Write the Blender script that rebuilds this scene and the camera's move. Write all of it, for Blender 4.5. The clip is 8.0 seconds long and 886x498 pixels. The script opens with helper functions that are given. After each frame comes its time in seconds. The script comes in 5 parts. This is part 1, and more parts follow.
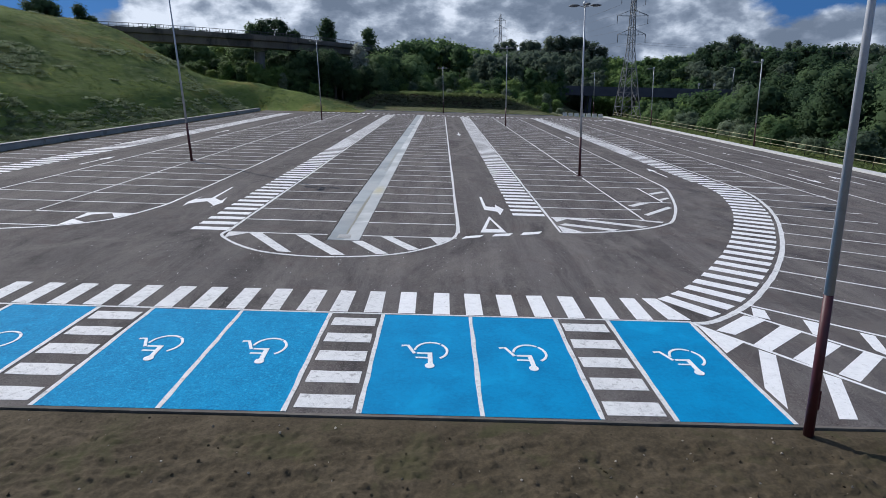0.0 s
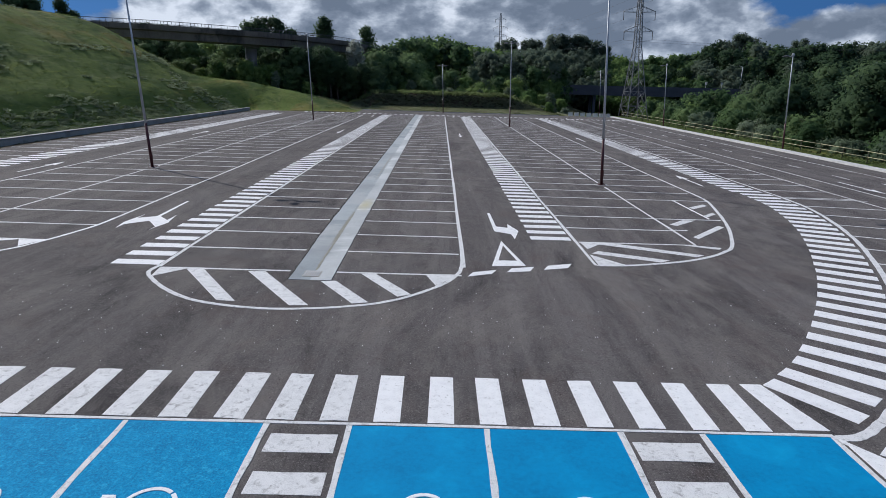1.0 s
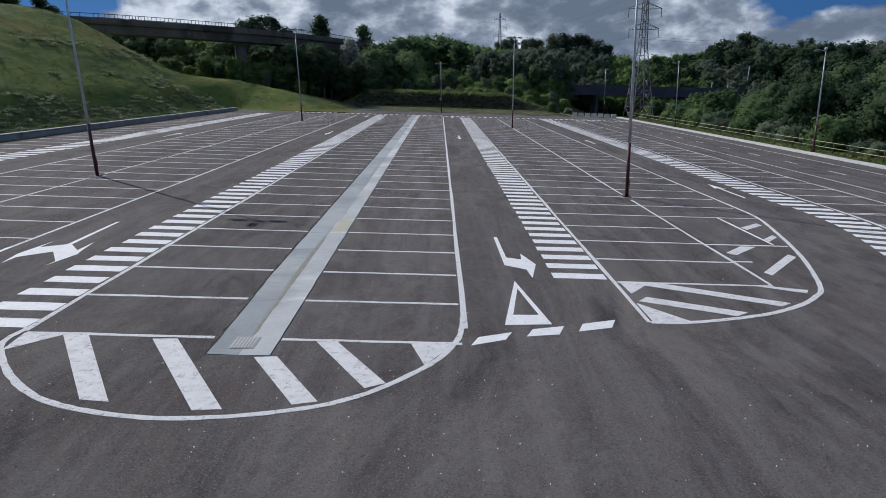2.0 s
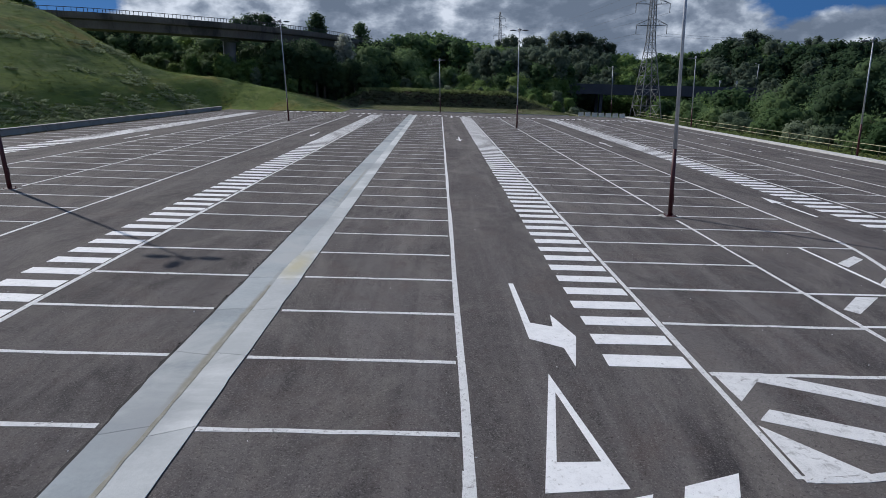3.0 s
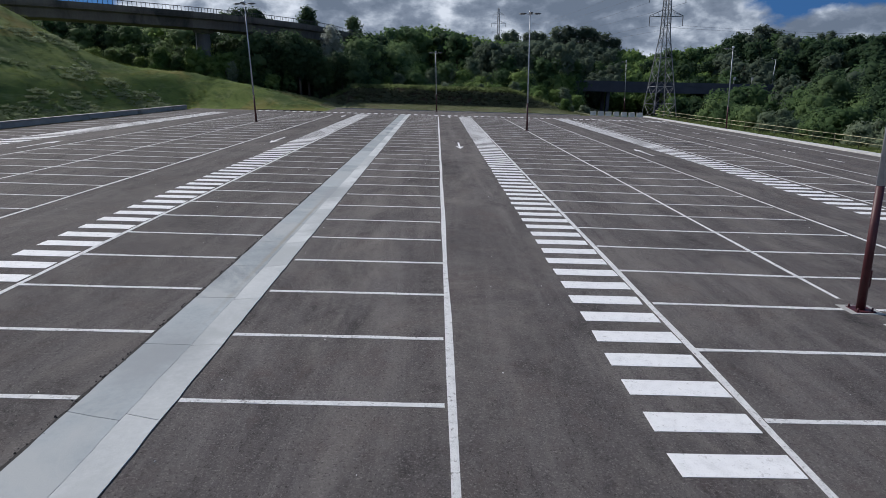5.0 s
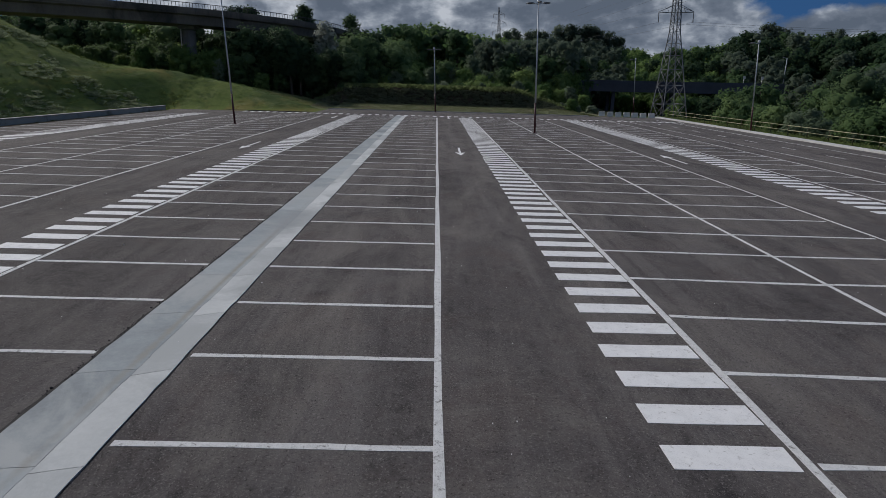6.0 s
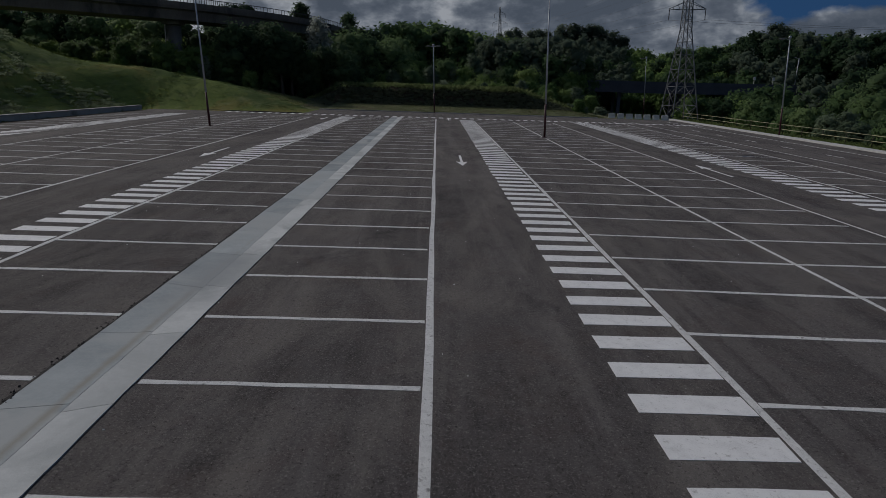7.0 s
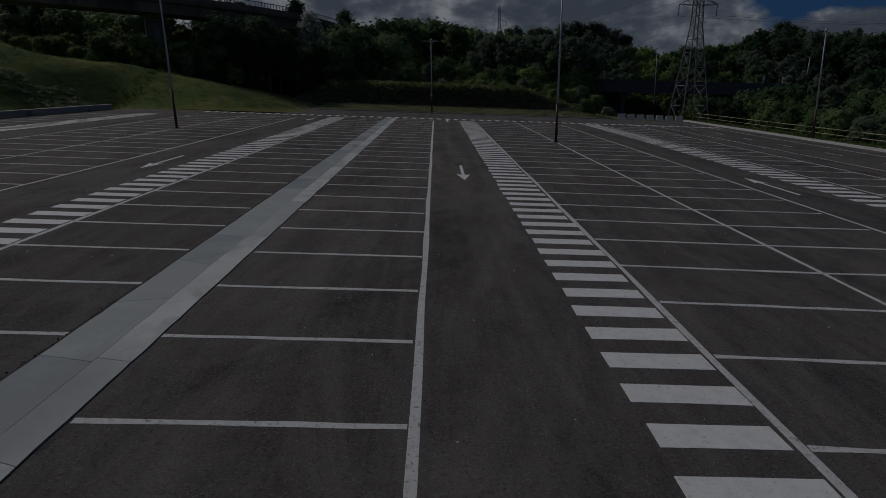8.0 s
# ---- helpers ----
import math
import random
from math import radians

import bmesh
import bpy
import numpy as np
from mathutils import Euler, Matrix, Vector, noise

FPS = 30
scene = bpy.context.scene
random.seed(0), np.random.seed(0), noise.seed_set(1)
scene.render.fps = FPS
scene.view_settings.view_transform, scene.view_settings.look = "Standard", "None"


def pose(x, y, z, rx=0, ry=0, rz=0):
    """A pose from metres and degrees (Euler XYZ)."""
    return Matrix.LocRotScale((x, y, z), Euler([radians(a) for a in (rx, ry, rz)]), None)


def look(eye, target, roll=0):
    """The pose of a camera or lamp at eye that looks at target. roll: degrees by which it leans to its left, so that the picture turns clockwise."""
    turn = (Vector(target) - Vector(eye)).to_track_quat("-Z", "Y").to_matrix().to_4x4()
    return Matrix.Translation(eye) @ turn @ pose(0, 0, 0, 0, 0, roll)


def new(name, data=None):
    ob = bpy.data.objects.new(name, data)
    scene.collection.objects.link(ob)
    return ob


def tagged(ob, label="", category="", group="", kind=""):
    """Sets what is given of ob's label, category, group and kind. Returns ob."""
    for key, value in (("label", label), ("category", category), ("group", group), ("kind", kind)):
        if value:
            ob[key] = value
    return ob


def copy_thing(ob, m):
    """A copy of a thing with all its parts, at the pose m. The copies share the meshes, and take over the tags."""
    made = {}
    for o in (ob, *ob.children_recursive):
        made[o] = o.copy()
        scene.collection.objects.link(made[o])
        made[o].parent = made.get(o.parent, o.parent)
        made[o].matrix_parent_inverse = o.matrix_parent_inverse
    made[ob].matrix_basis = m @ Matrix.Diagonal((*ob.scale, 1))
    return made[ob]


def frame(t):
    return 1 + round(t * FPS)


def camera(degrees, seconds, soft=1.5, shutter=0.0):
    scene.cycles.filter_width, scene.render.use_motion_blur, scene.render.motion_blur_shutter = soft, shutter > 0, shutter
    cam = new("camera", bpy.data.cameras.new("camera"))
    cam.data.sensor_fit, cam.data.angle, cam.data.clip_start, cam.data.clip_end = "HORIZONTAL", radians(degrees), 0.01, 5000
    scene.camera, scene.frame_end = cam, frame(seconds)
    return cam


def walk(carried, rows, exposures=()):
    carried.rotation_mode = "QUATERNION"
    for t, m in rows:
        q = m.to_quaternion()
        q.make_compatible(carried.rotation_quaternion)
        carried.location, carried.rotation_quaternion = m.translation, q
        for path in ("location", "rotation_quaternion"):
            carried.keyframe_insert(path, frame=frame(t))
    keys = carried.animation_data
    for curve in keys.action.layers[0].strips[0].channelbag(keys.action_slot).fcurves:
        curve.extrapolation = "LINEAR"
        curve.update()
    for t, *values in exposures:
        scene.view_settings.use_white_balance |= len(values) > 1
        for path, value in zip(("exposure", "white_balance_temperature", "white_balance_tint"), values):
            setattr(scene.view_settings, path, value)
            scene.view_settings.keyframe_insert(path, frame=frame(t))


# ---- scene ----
# The lot falls 2.4 degrees to the east: plan coordinates (x, y, height over the lot) go through SLOPE.
SLOPE = Matrix.Rotation(radians(2.4), 4, "Y")
cam = camera(72.0, 8.0, 0.8)
PATH = [
    (0, (-0.899, -27.378, 6.298), (-0.877, -25.448, 5.772), 1.8),
    (0.5, (-0.902, -24.369, 6.124), (-0.878, -22.44, 5.598), 1.8),
    (1, (-0.885, -21.027, 5.908), (-0.862, -19.098, 5.383), 1.8),
    (1.5, (-0.812, -18.122, 5.722), (-0.787, -16.192, 5.199), 1.8),
    (3, (-0.511, -8.179, 5.125), (-0.484, -6.249, 4.603), 1.8),
    (3.5, (-0.437, -5.119, 4.972), (-0.409, -3.188, 4.45), 1.7),
    (4, (-0.328, -1.974, 4.924), (-0.301, -0.045, 4.398), 1.7),
    (4.5, (-0.36, 1.05, 4.833), (-0.326, 2.979, 4.306), 1.8),
    (6, (-0.079, 10.79, 4.41), (-0.045, 12.72, 3.885), 1.7),
    (6.5, (-0.026, 13.843, 4.293), (0.008, 15.774, 3.77), 1.9),
    (7, (0.07, 17.137, 4.201), (0.105, 19.067, 3.678), 1.9),
    (7.5, (0.115, 20.26, 4.062), (0.154, 22.191, 3.54), 1.9),
    (8, (0.189, 23.482, 4.011), (0.229, 25.412, 3.487), 2.0),
]
FADE = [(t, stops + 0.20, kelvin, 12) for t, stops, kelvin in ((0, 0.08, 6250), (0.5, 0.04, 6250), (1.0, -0.03, 6270), (1.5, -0.18, 6280), (3.0, -0.11, 6320), (4.5, -0.07, 6400), (5.3, -0.07, 6450), (5.8, -0.40, 6520), (6.0, -0.66, 6560), (6.5, -0.98, 6600), (7.0, -1.39, 6640), (7.5, -1.82, 6650), (8.0, -2.35, 6660))]
walk(cam, [(t, SLOPE @ look(eye, target, roll)) for t, eye, target, roll in PATH], FADE)


def W(x, y, z=0.0):
    return SLOPE @ Vector((x, y, z))


# ---- light ----
SUN_AZ, SUN_EL = math.atan2(-11.9, 9.9), radians(38)
sun = new("sun", bpy.data.lights.new("sun", "SUN"))
sun.data.energy, sun.data.angle, sun.data.color = 3.3, radians(0.6), (1.0, 0.96, 0.90)
sun_dir = Vector((math.sin(SUN_AZ) * math.cos(SUN_EL), math.cos(SUN_AZ) * math.cos(SUN_EL), math.sin(SUN_EL)))
sun.matrix_world = look(sun_dir * 100, (0, 0, 0))

world = bpy.data.worlds.new("sky")
scene.world = world
world.use_nodes = True
wn, wl = world.node_tree.nodes, world.node_tree.links
wn.clear()


def node(tree, kind, **values):
    n = tree.nodes.new(kind)
    for key, value in values.items():
        n.inputs[key.replace("_", " ")].default_value = value
    return n


sky = wn.new("ShaderNodeTexSky")
sky.sky_type, sky.sun_disc = "NISHITA", False
sky.sun_elevation, sky.sun_rotation = SUN_EL, SUN_AZ
sky.air_density, sky.dust_density, sky.ozone_density = 1.0, 0.15, 4.0
coord = wn.new("ShaderNodeTexCoord")
# The clear sky between the clouds is taken from higher up, as thick low haze is missing.
lift = wn.new("ShaderNodeVectorMath")
lift.operation = "ADD"
lift.inputs[1].default_value = (0.0, 0.0, 0.75)
wl.new(coord.outputs["Generated"], lift.inputs[0])
wl.new(lift.outputs[0], sky.inputs["Vector"])
flat = wn.new("ShaderNodeMapping")
flat.inputs["Scale"].default_value = (1.0, 1.0, 1.7)
flat.inputs["Location"].default_value = (2.35, 0.0, 0.40)
wl.new(coord.outputs["Generated"], flat.inputs["Vector"])


def sky_math(kind, a, b=None, c=None):
    n = wn.new("ShaderNodeMath")
    n.operation = kind
    for at, v in enumerate((a, b, c)):
        if isinstance(v, (int, float)):
            n.inputs[at].default_value = v
        elif v is not None:
            wl.new(v, n.inputs[at])
    return n.outputs[0]


def sky_range(v, a, b, c, d):
    n = node(world.node_tree, "ShaderNodeMapRange", From_Min=a, From_Max=b, To_Min=c, To_Max=d)
    n.interpolation_type = "SMOOTHSTEP"
    wl.new(v, n.inputs["Value"])
    return n.outputs[0]


big = node(world.node_tree, "ShaderNodeTexNoise", Scale=6.5, Detail=10.0, Roughness=0.56, Distortion=0.1)
shade = node(world.node_tree, "ShaderNodeTexNoise", Scale=15.0, Detail=8.0, Roughness=0.55, Distortion=0.1)
wl.new(flat.outputs[0], big.inputs["Vector"])
wl.new(flat.outputs[0], shade.inputs["Vector"])
# A thick grey bank lies to the north; to the south and both sides it breaks into white heaps with clear sky over them.
axes = wn.new("ShaderNodeSeparateXYZ")
wl.new(coord.outputs["Generated"], axes.inputs[0])
east = sky_range(axes.outputs["X"], 0.38, 0.50, 0.0, 1.0)
west = sky_range(axes.outputs["X"], -0.34, -0.50, 0.0, 1.0)
aside = sky_math("MAXIMUM", east, west)
open_over = sky_math("ADD", sky_math("MULTIPLY", east, sky_range(axes.outputs["Z"], 0.045, 0.115, 0.12, -0.30)), sky_math("MULTIPLY", west, sky_range(axes.outputs["Z"], 0.07, 0.15, 0.02, -0.22)))
north = sky_range(axes.outputs["Y"], -0.15, 0.45, 0.0, 1.0)
bank = sky_math("MULTIPLY", sky_math("MULTIPLY", sky_math("SUBTRACT", 1.0, aside), 0.22), north)
total = sky_math("ADD", sky_math("ADD", big.outputs["Fac"], bank), open_over)
cover = wn.new("ShaderNodeValToRGB")
cover.color_ramp.elements[0].position, cover.color_ramp.elements[1].position = 0.44, 0.53
wl.new(total, cover.inputs["Fac"])
bright = sky_math("MULTIPLY", sky_range(axes.outputs["X"], -0.48, -0.40, 0.0, 1.0), sky_range(axes.outputs["X"], -0.32, -0.20, 0.11, 0.0))
dull = sky_math("MULTIPLY", sky_range(axes.outputs["X"], 0.10, 0.20, 0.0, 1.0), sky_range(axes.outputs["X"], 0.24, 0.34, -0.07, 0.02))
lit = sky_math("ADD", sky_math("ADD", shade.outputs["Fac"], sky_math("MULTIPLY_ADD", north, -0.10, 0.10)), sky_math("ADD", sky_math("MULTIPLY", east, -0.06), sky_math("ADD", bright, dull)))
tone = wn.new("ShaderNodeValToRGB")
tone.color_ramp.elements[0].position, tone.color_ramp.elements[1].position = 0.38, 0.66
tone.color_ramp.elements[0].color, tone.color_ramp.elements[1].color = (1.30, 1.68, 2.28, 1), (6.2, 6.8, 7.6, 1)
tone.color_ramp.elements.new(0.48).color = (1.95, 2.40, 3.10, 1)
tone.color_ramp.elements.new(0.55).color = (3.3, 3.85, 4.65, 1)
wl.new(lit, tone.inputs["Fac"])
blend = wn.new("ShaderNodeMix")
blend.data_type = "RGBA"
wl.new(cover.outputs["Color"], blend.inputs["Factor"])
deep = wn.new("ShaderNodeMix")
deep.data_type, deep.blend_type = "RGBA", "MULTIPLY"
deep.inputs["Factor"].default_value = 1.0
deep.inputs["B"].default_value = (0.50, 0.86, 1.05, 1)
wl.new(sky.outputs["Color"], deep.inputs["A"])
wl.new(deep.outputs["Result"], blend.inputs["A"])
wl.new(tone.outputs["Color"], blend.inputs["B"])
back = node(world.node_tree, "ShaderNodeBackground", Strength=0.10)
wl.new(blend.outputs["Result"], back.inputs["Color"])
wl.new(back.outputs[0], wn.new("ShaderNodeOutputWorld").inputs["Surface"])


# ---- materials ----
def material(name, stops, scale=3.0, detail=6.0, rough=0.85, bump=0.0, bump_scale=None, fine=0.35, stretch=(1, 1, 1), metal=0.0,
             stains=None, spec=0.5, island=0.0, per_object=0.0, through_light=0.0, stain_scale=0.25, stain_at=(0.5, 0.62)):
    """A noisy surface: stops are the colours along a coarse noise, fine the share of a grain twelve times finer."""
    m = bpy.data.materials.new(name)
    m.use_nodes = True
    t = m.node_tree
    out = t.nodes["Principled BSDF"]
    out.inputs["Roughness"].default_value, out.inputs["Metallic"].default_value = rough, metal
    out.inputs["Specular IOR Level"].default_value = spec
    tc, mp = t.nodes.new("ShaderNodeTexCoord"), t.nodes.new("ShaderNodeMapping")
    mp.inputs["Scale"].default_value = stretch
    geo = t.nodes.new("ShaderNodeNewGeometry")
    t.links.new(geo.outputs["Position"], mp.inputs["Vector"])
    a = node(t, "ShaderNodeTexNoise", Scale=scale, Detail=detail, Roughness=0.6)
    b = node(t, "ShaderNodeTexNoise", Scale=scale * 12, Detail=4.0, Roughness=0.7)
    for n in (a, b):
        t.links.new(mp.outputs[0], n.inputs["Vector"])
    mix = t.nodes.new("ShaderNodeMix")
    mix.inputs["Factor"].default_value = fine
    t.links.new(a.outputs["Fac"], mix.inputs["A"])
    t.links.new(b.outputs["Fac"], mix.inputs["B"])
    fac = mix.outputs["Result"]
    for share in (island, per_object):
        if not share:
            continue
        src = geo.outputs["Random Per Island"] if share is island else t.nodes.new("ShaderNodeObjectInfo").outputs["Random"]
        pull = t.nodes.new("ShaderNodeMix")
        pull.inputs["Factor"].default_value = share
        t.links.new(fac, pull.inputs["A"])
        t.links.new(src, pull.inputs["B"])
        fac = pull.outputs["Result"]
    ramp = t.nodes.new("ShaderNodeValToRGB")
    r = ramp.color_ramp
    while len(r.elements) < len(stops):
        r.elements.new(0.5)
    for n, colour in enumerate(stops):
        r.elements[n].position = 0.3 + 0.4 * n / max(1, len(stops) - 1)
        r.elements[n].color = (*colour, 1)
    t.links.new(fac, ramp.inputs["Fac"])
    colour = ramp.outputs["Color"]
    if stains:
        c = node(t, "ShaderNodeTexNoise", Scale=stain_scale, Detail=7.0, Roughness=0.65, Distortion=0.6)
        t.links.new(mp.outputs[0], c.inputs["Vector"])
        cut = t.nodes.new("ShaderNodeValToRGB")
        cut.color_ramp.elements[0].position, cut.color_ramp.elements[1].position = stain_at
        t.links.new(c.outputs["Fac"], cut.inputs["Fac"])
        over = t.nodes.new("ShaderNodeMix")
        over.data_type = "RGBA"
        over.inputs["B"].default_value = (*stains, 1)
        t.links.new(cut.outputs["Color"], over.inputs["Factor"])
        t.links.new(colour, over.inputs["A"])
        colour = over.outputs["Result"]
    t.links.new(colour, out.inputs["Base Color"])
    if bump:
        d = node(t, "ShaderNodeTexNoise", Scale=bump_scale or scale * 12, Detail=5.0, Roughness=0.7)
        t.links.new(mp.outputs[0], d.inputs["Vector"])
        bp = node(t, "ShaderNodeBump", Strength=bump, Distance=0.02)
        t.links.new(d.outputs["Fac"], bp.inputs["Height"])
        t.links.new(bp.outputs[0], out.inputs["Normal"])
    if through_light:
        thin = t.nodes.new("ShaderNodeBsdfTranslucent")
        t.links.new(colour, thin.inputs["Color"])
        both = t.nodes.new("ShaderNodeMixShader")
        both.inputs[0].default_value = through_light
        t.links.new(out.outputs[0], both.inputs[1])
        t.links.new(thin.outputs[0], both.inputs[2])
        t.links.new(both.outputs[0], t.nodes["Material Output"].inputs["Surface"])
    return m


def asphalt():
    """Patches, roller streaks along the rows, dusty wisps, tyre-dark areas and a fine stone grain."""
    m = bpy.data.materials.new("asphalt")
    m.use_nodes = True
    t = m.node_tree
    out = t.nodes["Principled BSDF"]
    out.inputs["Roughness"].default_value, out.inputs["Specular IOR Level"].default_value = 0.9, 0.2
    geo = t.nodes.new("ShaderNodeNewGeometry")

    def field(scale, stretch, detail, low, high, rough=0.6, twist=0.0):
        mp = t.nodes.new("ShaderNodeMapping")
        mp.inputs["Scale"].default_value = stretch
        t.links.new(geo.outputs["Position"], mp.inputs["Vector"])
        n = node(t, "ShaderNodeTexNoise", Scale=scale, Detail=detail, Roughness=rough, Distortion=twist)
        t.links.new(mp.outputs[0], n.inputs["Vector"])
        r = node(t, "ShaderNodeMapRange", From_Min=low, From_Max=high)
        t.links.new(n.outputs["Fac"], r.inputs["Value"])
        return r.outputs[0], n.outputs["Fac"]

    def over(fac, a, b, share=1.0):
        x = t.nodes.new("ShaderNodeMix")
        x.data_type = "RGBA"
        k = node(t, "ShaderNodeMath")
        k.operation = "MULTIPLY"
        k.inputs[1].default_value = share
        t.links.new(fac, k.inputs[0])
        t.links.new(k.outputs[0], x.inputs["Factor"])
        for key, v in (("A", a), ("B", b)):
            if isinstance(v, tuple):
                x.inputs[key].default_value = (*v, 1)
            else:
                t.links.new(v, x.inputs[key])
        return x.outputs["Result"]

    patch, _ = field(0.16, (1, 1, 1), 8, 0.40, 0.60, 0.65, 0.8)
    streak, _ = field(1.1, (1.0, 0.045, 1), 8, 0.46, 0.60, 0.68, 0.5)
    wisp, _ = field(0.34, (1.0, 0.42, 1), 10, 0.47, 0.67, 0.72, 1.4)
    rust, _ = field(0.55, (1, 0.8, 1), 9, 0.52, 0.70, 0.68, 0.8)
    dark, _ = field(0.40, (1, 0.5, 1), 9, 0.52, 0.68, 0.66, 0.8)
    grain, raw = field(30.0, (1, 1, 1), 6, 0.42, 0.62, 0.85)
    mottle, _ = field(1.3, (1, 0.6, 1), 9, 0.44, 0.62, 0.72, 0.6)
    tint, _ = field(2.2, (1, 1, 1), 8, 0.50, 0.66, 0.70, 0.4)
    coarse, _ = field(5.0, (1, 0.7, 1), 8, 0.42, 0.60, 0.78)
    speck, _ = field(9.0, (1, 1, 1), 3, 0.73, 0.77, 0.9)
    chips, _ = field(26.0, (1, 1, 1), 4, 0.54, 0.64, 0.95)
    pits, _ = field(19.0, (1, 1, 1), 5, 0.54, 0.64, 0.95)
    c = over(coarse, (0.038, 0.0335, 0.0345), (0.086, 0.077, 0.0765))
    c = over(grain, c, (0.170, 0.156, 0.150), 0.50)
    c = over(patch, c, (0.115, 0.102, 0.102), 0.50)
    c = over(streak, c, (0.180, 0.165, 0.160), 0.58)
    c = over(mottle, c, (0.135, 0.124, 0.118), 0.42)
    c = over(tint, c, (0.100, 0.080, 0.078), 0.45)
    c = over(dark, c, (0.017, 0.015, 0.018), 0.66)
    c = over(rust, c, (0.105, 0.076, 0.067), 0.50)
    c = over(wisp, c, (0.198, 0.180, 0.165), 0.68)
    c = over(pits, c, (0.012, 0.010, 0.010), 0.85)
    c = over(chips, c, (0.27, 0.250, 0.238), 0.78)
    c = over(speck, c, (0.36, 0.35, 0.34), 0.8)
    # The asphalt is mixed darker west of x -4, fully from x -7.
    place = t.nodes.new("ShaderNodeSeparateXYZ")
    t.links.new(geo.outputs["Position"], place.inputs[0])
    westward = node(t, "ShaderNodeMapRange", From_Min=-4.0, From_Max=-7.0)
    t.links.new(place.outputs["X"], westward.inputs["Value"])
    c = over(westward.outputs[0], c, (0.018, 0.016, 0.018), 0.17)
    t.links.new(c, out.inputs["Base Color"])
    bp = node(t, "ShaderNodeBump", Strength=1.0, Distance=0.018)
    t.links.new(raw, bp.inputs["Height"])
    t.links.new(bp.outputs[0], out.inputs["Normal"])
    return m


ASPHALT = asphalt()
WHITE = material("white_road_paint", [(0.66, 0.66, 0.66), (0.84, 0.84, 0.84), (0.90, 0.90, 0.895)], 5.0, 8, 0.7, 0.4, 90, 0.5, stains=(0.46, 0.45, 0.44), stain_scale=14.0, stain_at=(0.58, 0.72), spec=0.3)
LINE_WHITE = material("thin_line_paint", [(0.46, 0.455, 0.45), (0.74, 0.74, 0.735), (0.86, 0.86, 0.85)], 6.0, 10, 0.8, 0.8, 60, 0.62, stains=(0.26, 0.25, 0.245), stain_scale=11.0, stain_at=(0.56, 0.68), spec=0.3)
OLD_WHITE = material("worn_road_paint", [(0.46, 0.46, 0.46), (0.72, 0.72, 0.715), (0.82, 0.82, 0.81)], 4.0, 10, 0.75, 0.5, 70, 0.6, stains=(0.34, 0.335, 0.33), stain_scale=7.0, stain_at=(0.54, 0.70), spec=0.3)
BLUE = material("blue_road_paint", [(0.0, 0.160, 0.355), (0.0, 0.228, 0.475), (0.0, 0.280, 0.56)], 0.9, 8, 0.85, 0.25, 90, 0.4, stains=(0.003, 0.32, 0.60), stain_scale=0.9, stain_at=(0.56, 0.78), spec=0.15)
FADED_BLUE = material("faded_blue_road_paint", [(0.0, 0.120, 0.28), (0.001, 0.235, 0.475), (0.006, 0.350, 0.64)], 2.4, 10, 0.85, 0.4, 60, 0.72, stains=(0.03, 0.42, 0.67), stain_scale=13.0, stain_at=(0.53, 0.74), spec=0.15)
GUTTER = material("pale_concrete", [(0.21, 0.235, 0.245), (0.31, 0.345, 0.36), (0.42, 0.455, 0.465)], 0.9, 9, 0.85, 0.3, 30, 0.35, per_object=0.35, stains=(0.40, 0.42, 0.42), stain_scale=0.35)
# Paler tone for the gutter half east of the fold.
PALER_GUTTER = material("paler_concrete", [(0.38, 0.40, 0.405), (0.50, 0.52, 0.52), (0.62, 0.635, 0.63)], 0.9, 9, 0.85, 0.3, 30, 0.35, per_object=0.35, stains=(0.40, 0.42, 0.42), stain_scale=0.4)
TAR = material("black_tar", [(0.012, 0.011, 0.011), (0.022, 0.020, 0.020), (0.05, 0.045, 0.044)], 8.0, 6, 0.9, 0.5, 60, 0.5)
SILT = material("damp_silt", [(0.20, 0.19, 0.145), (0.27, 0.26, 0.21), (0.34, 0.34, 0.30)], 4.0, 8, 0.9, 0.2, 40, 0.4)


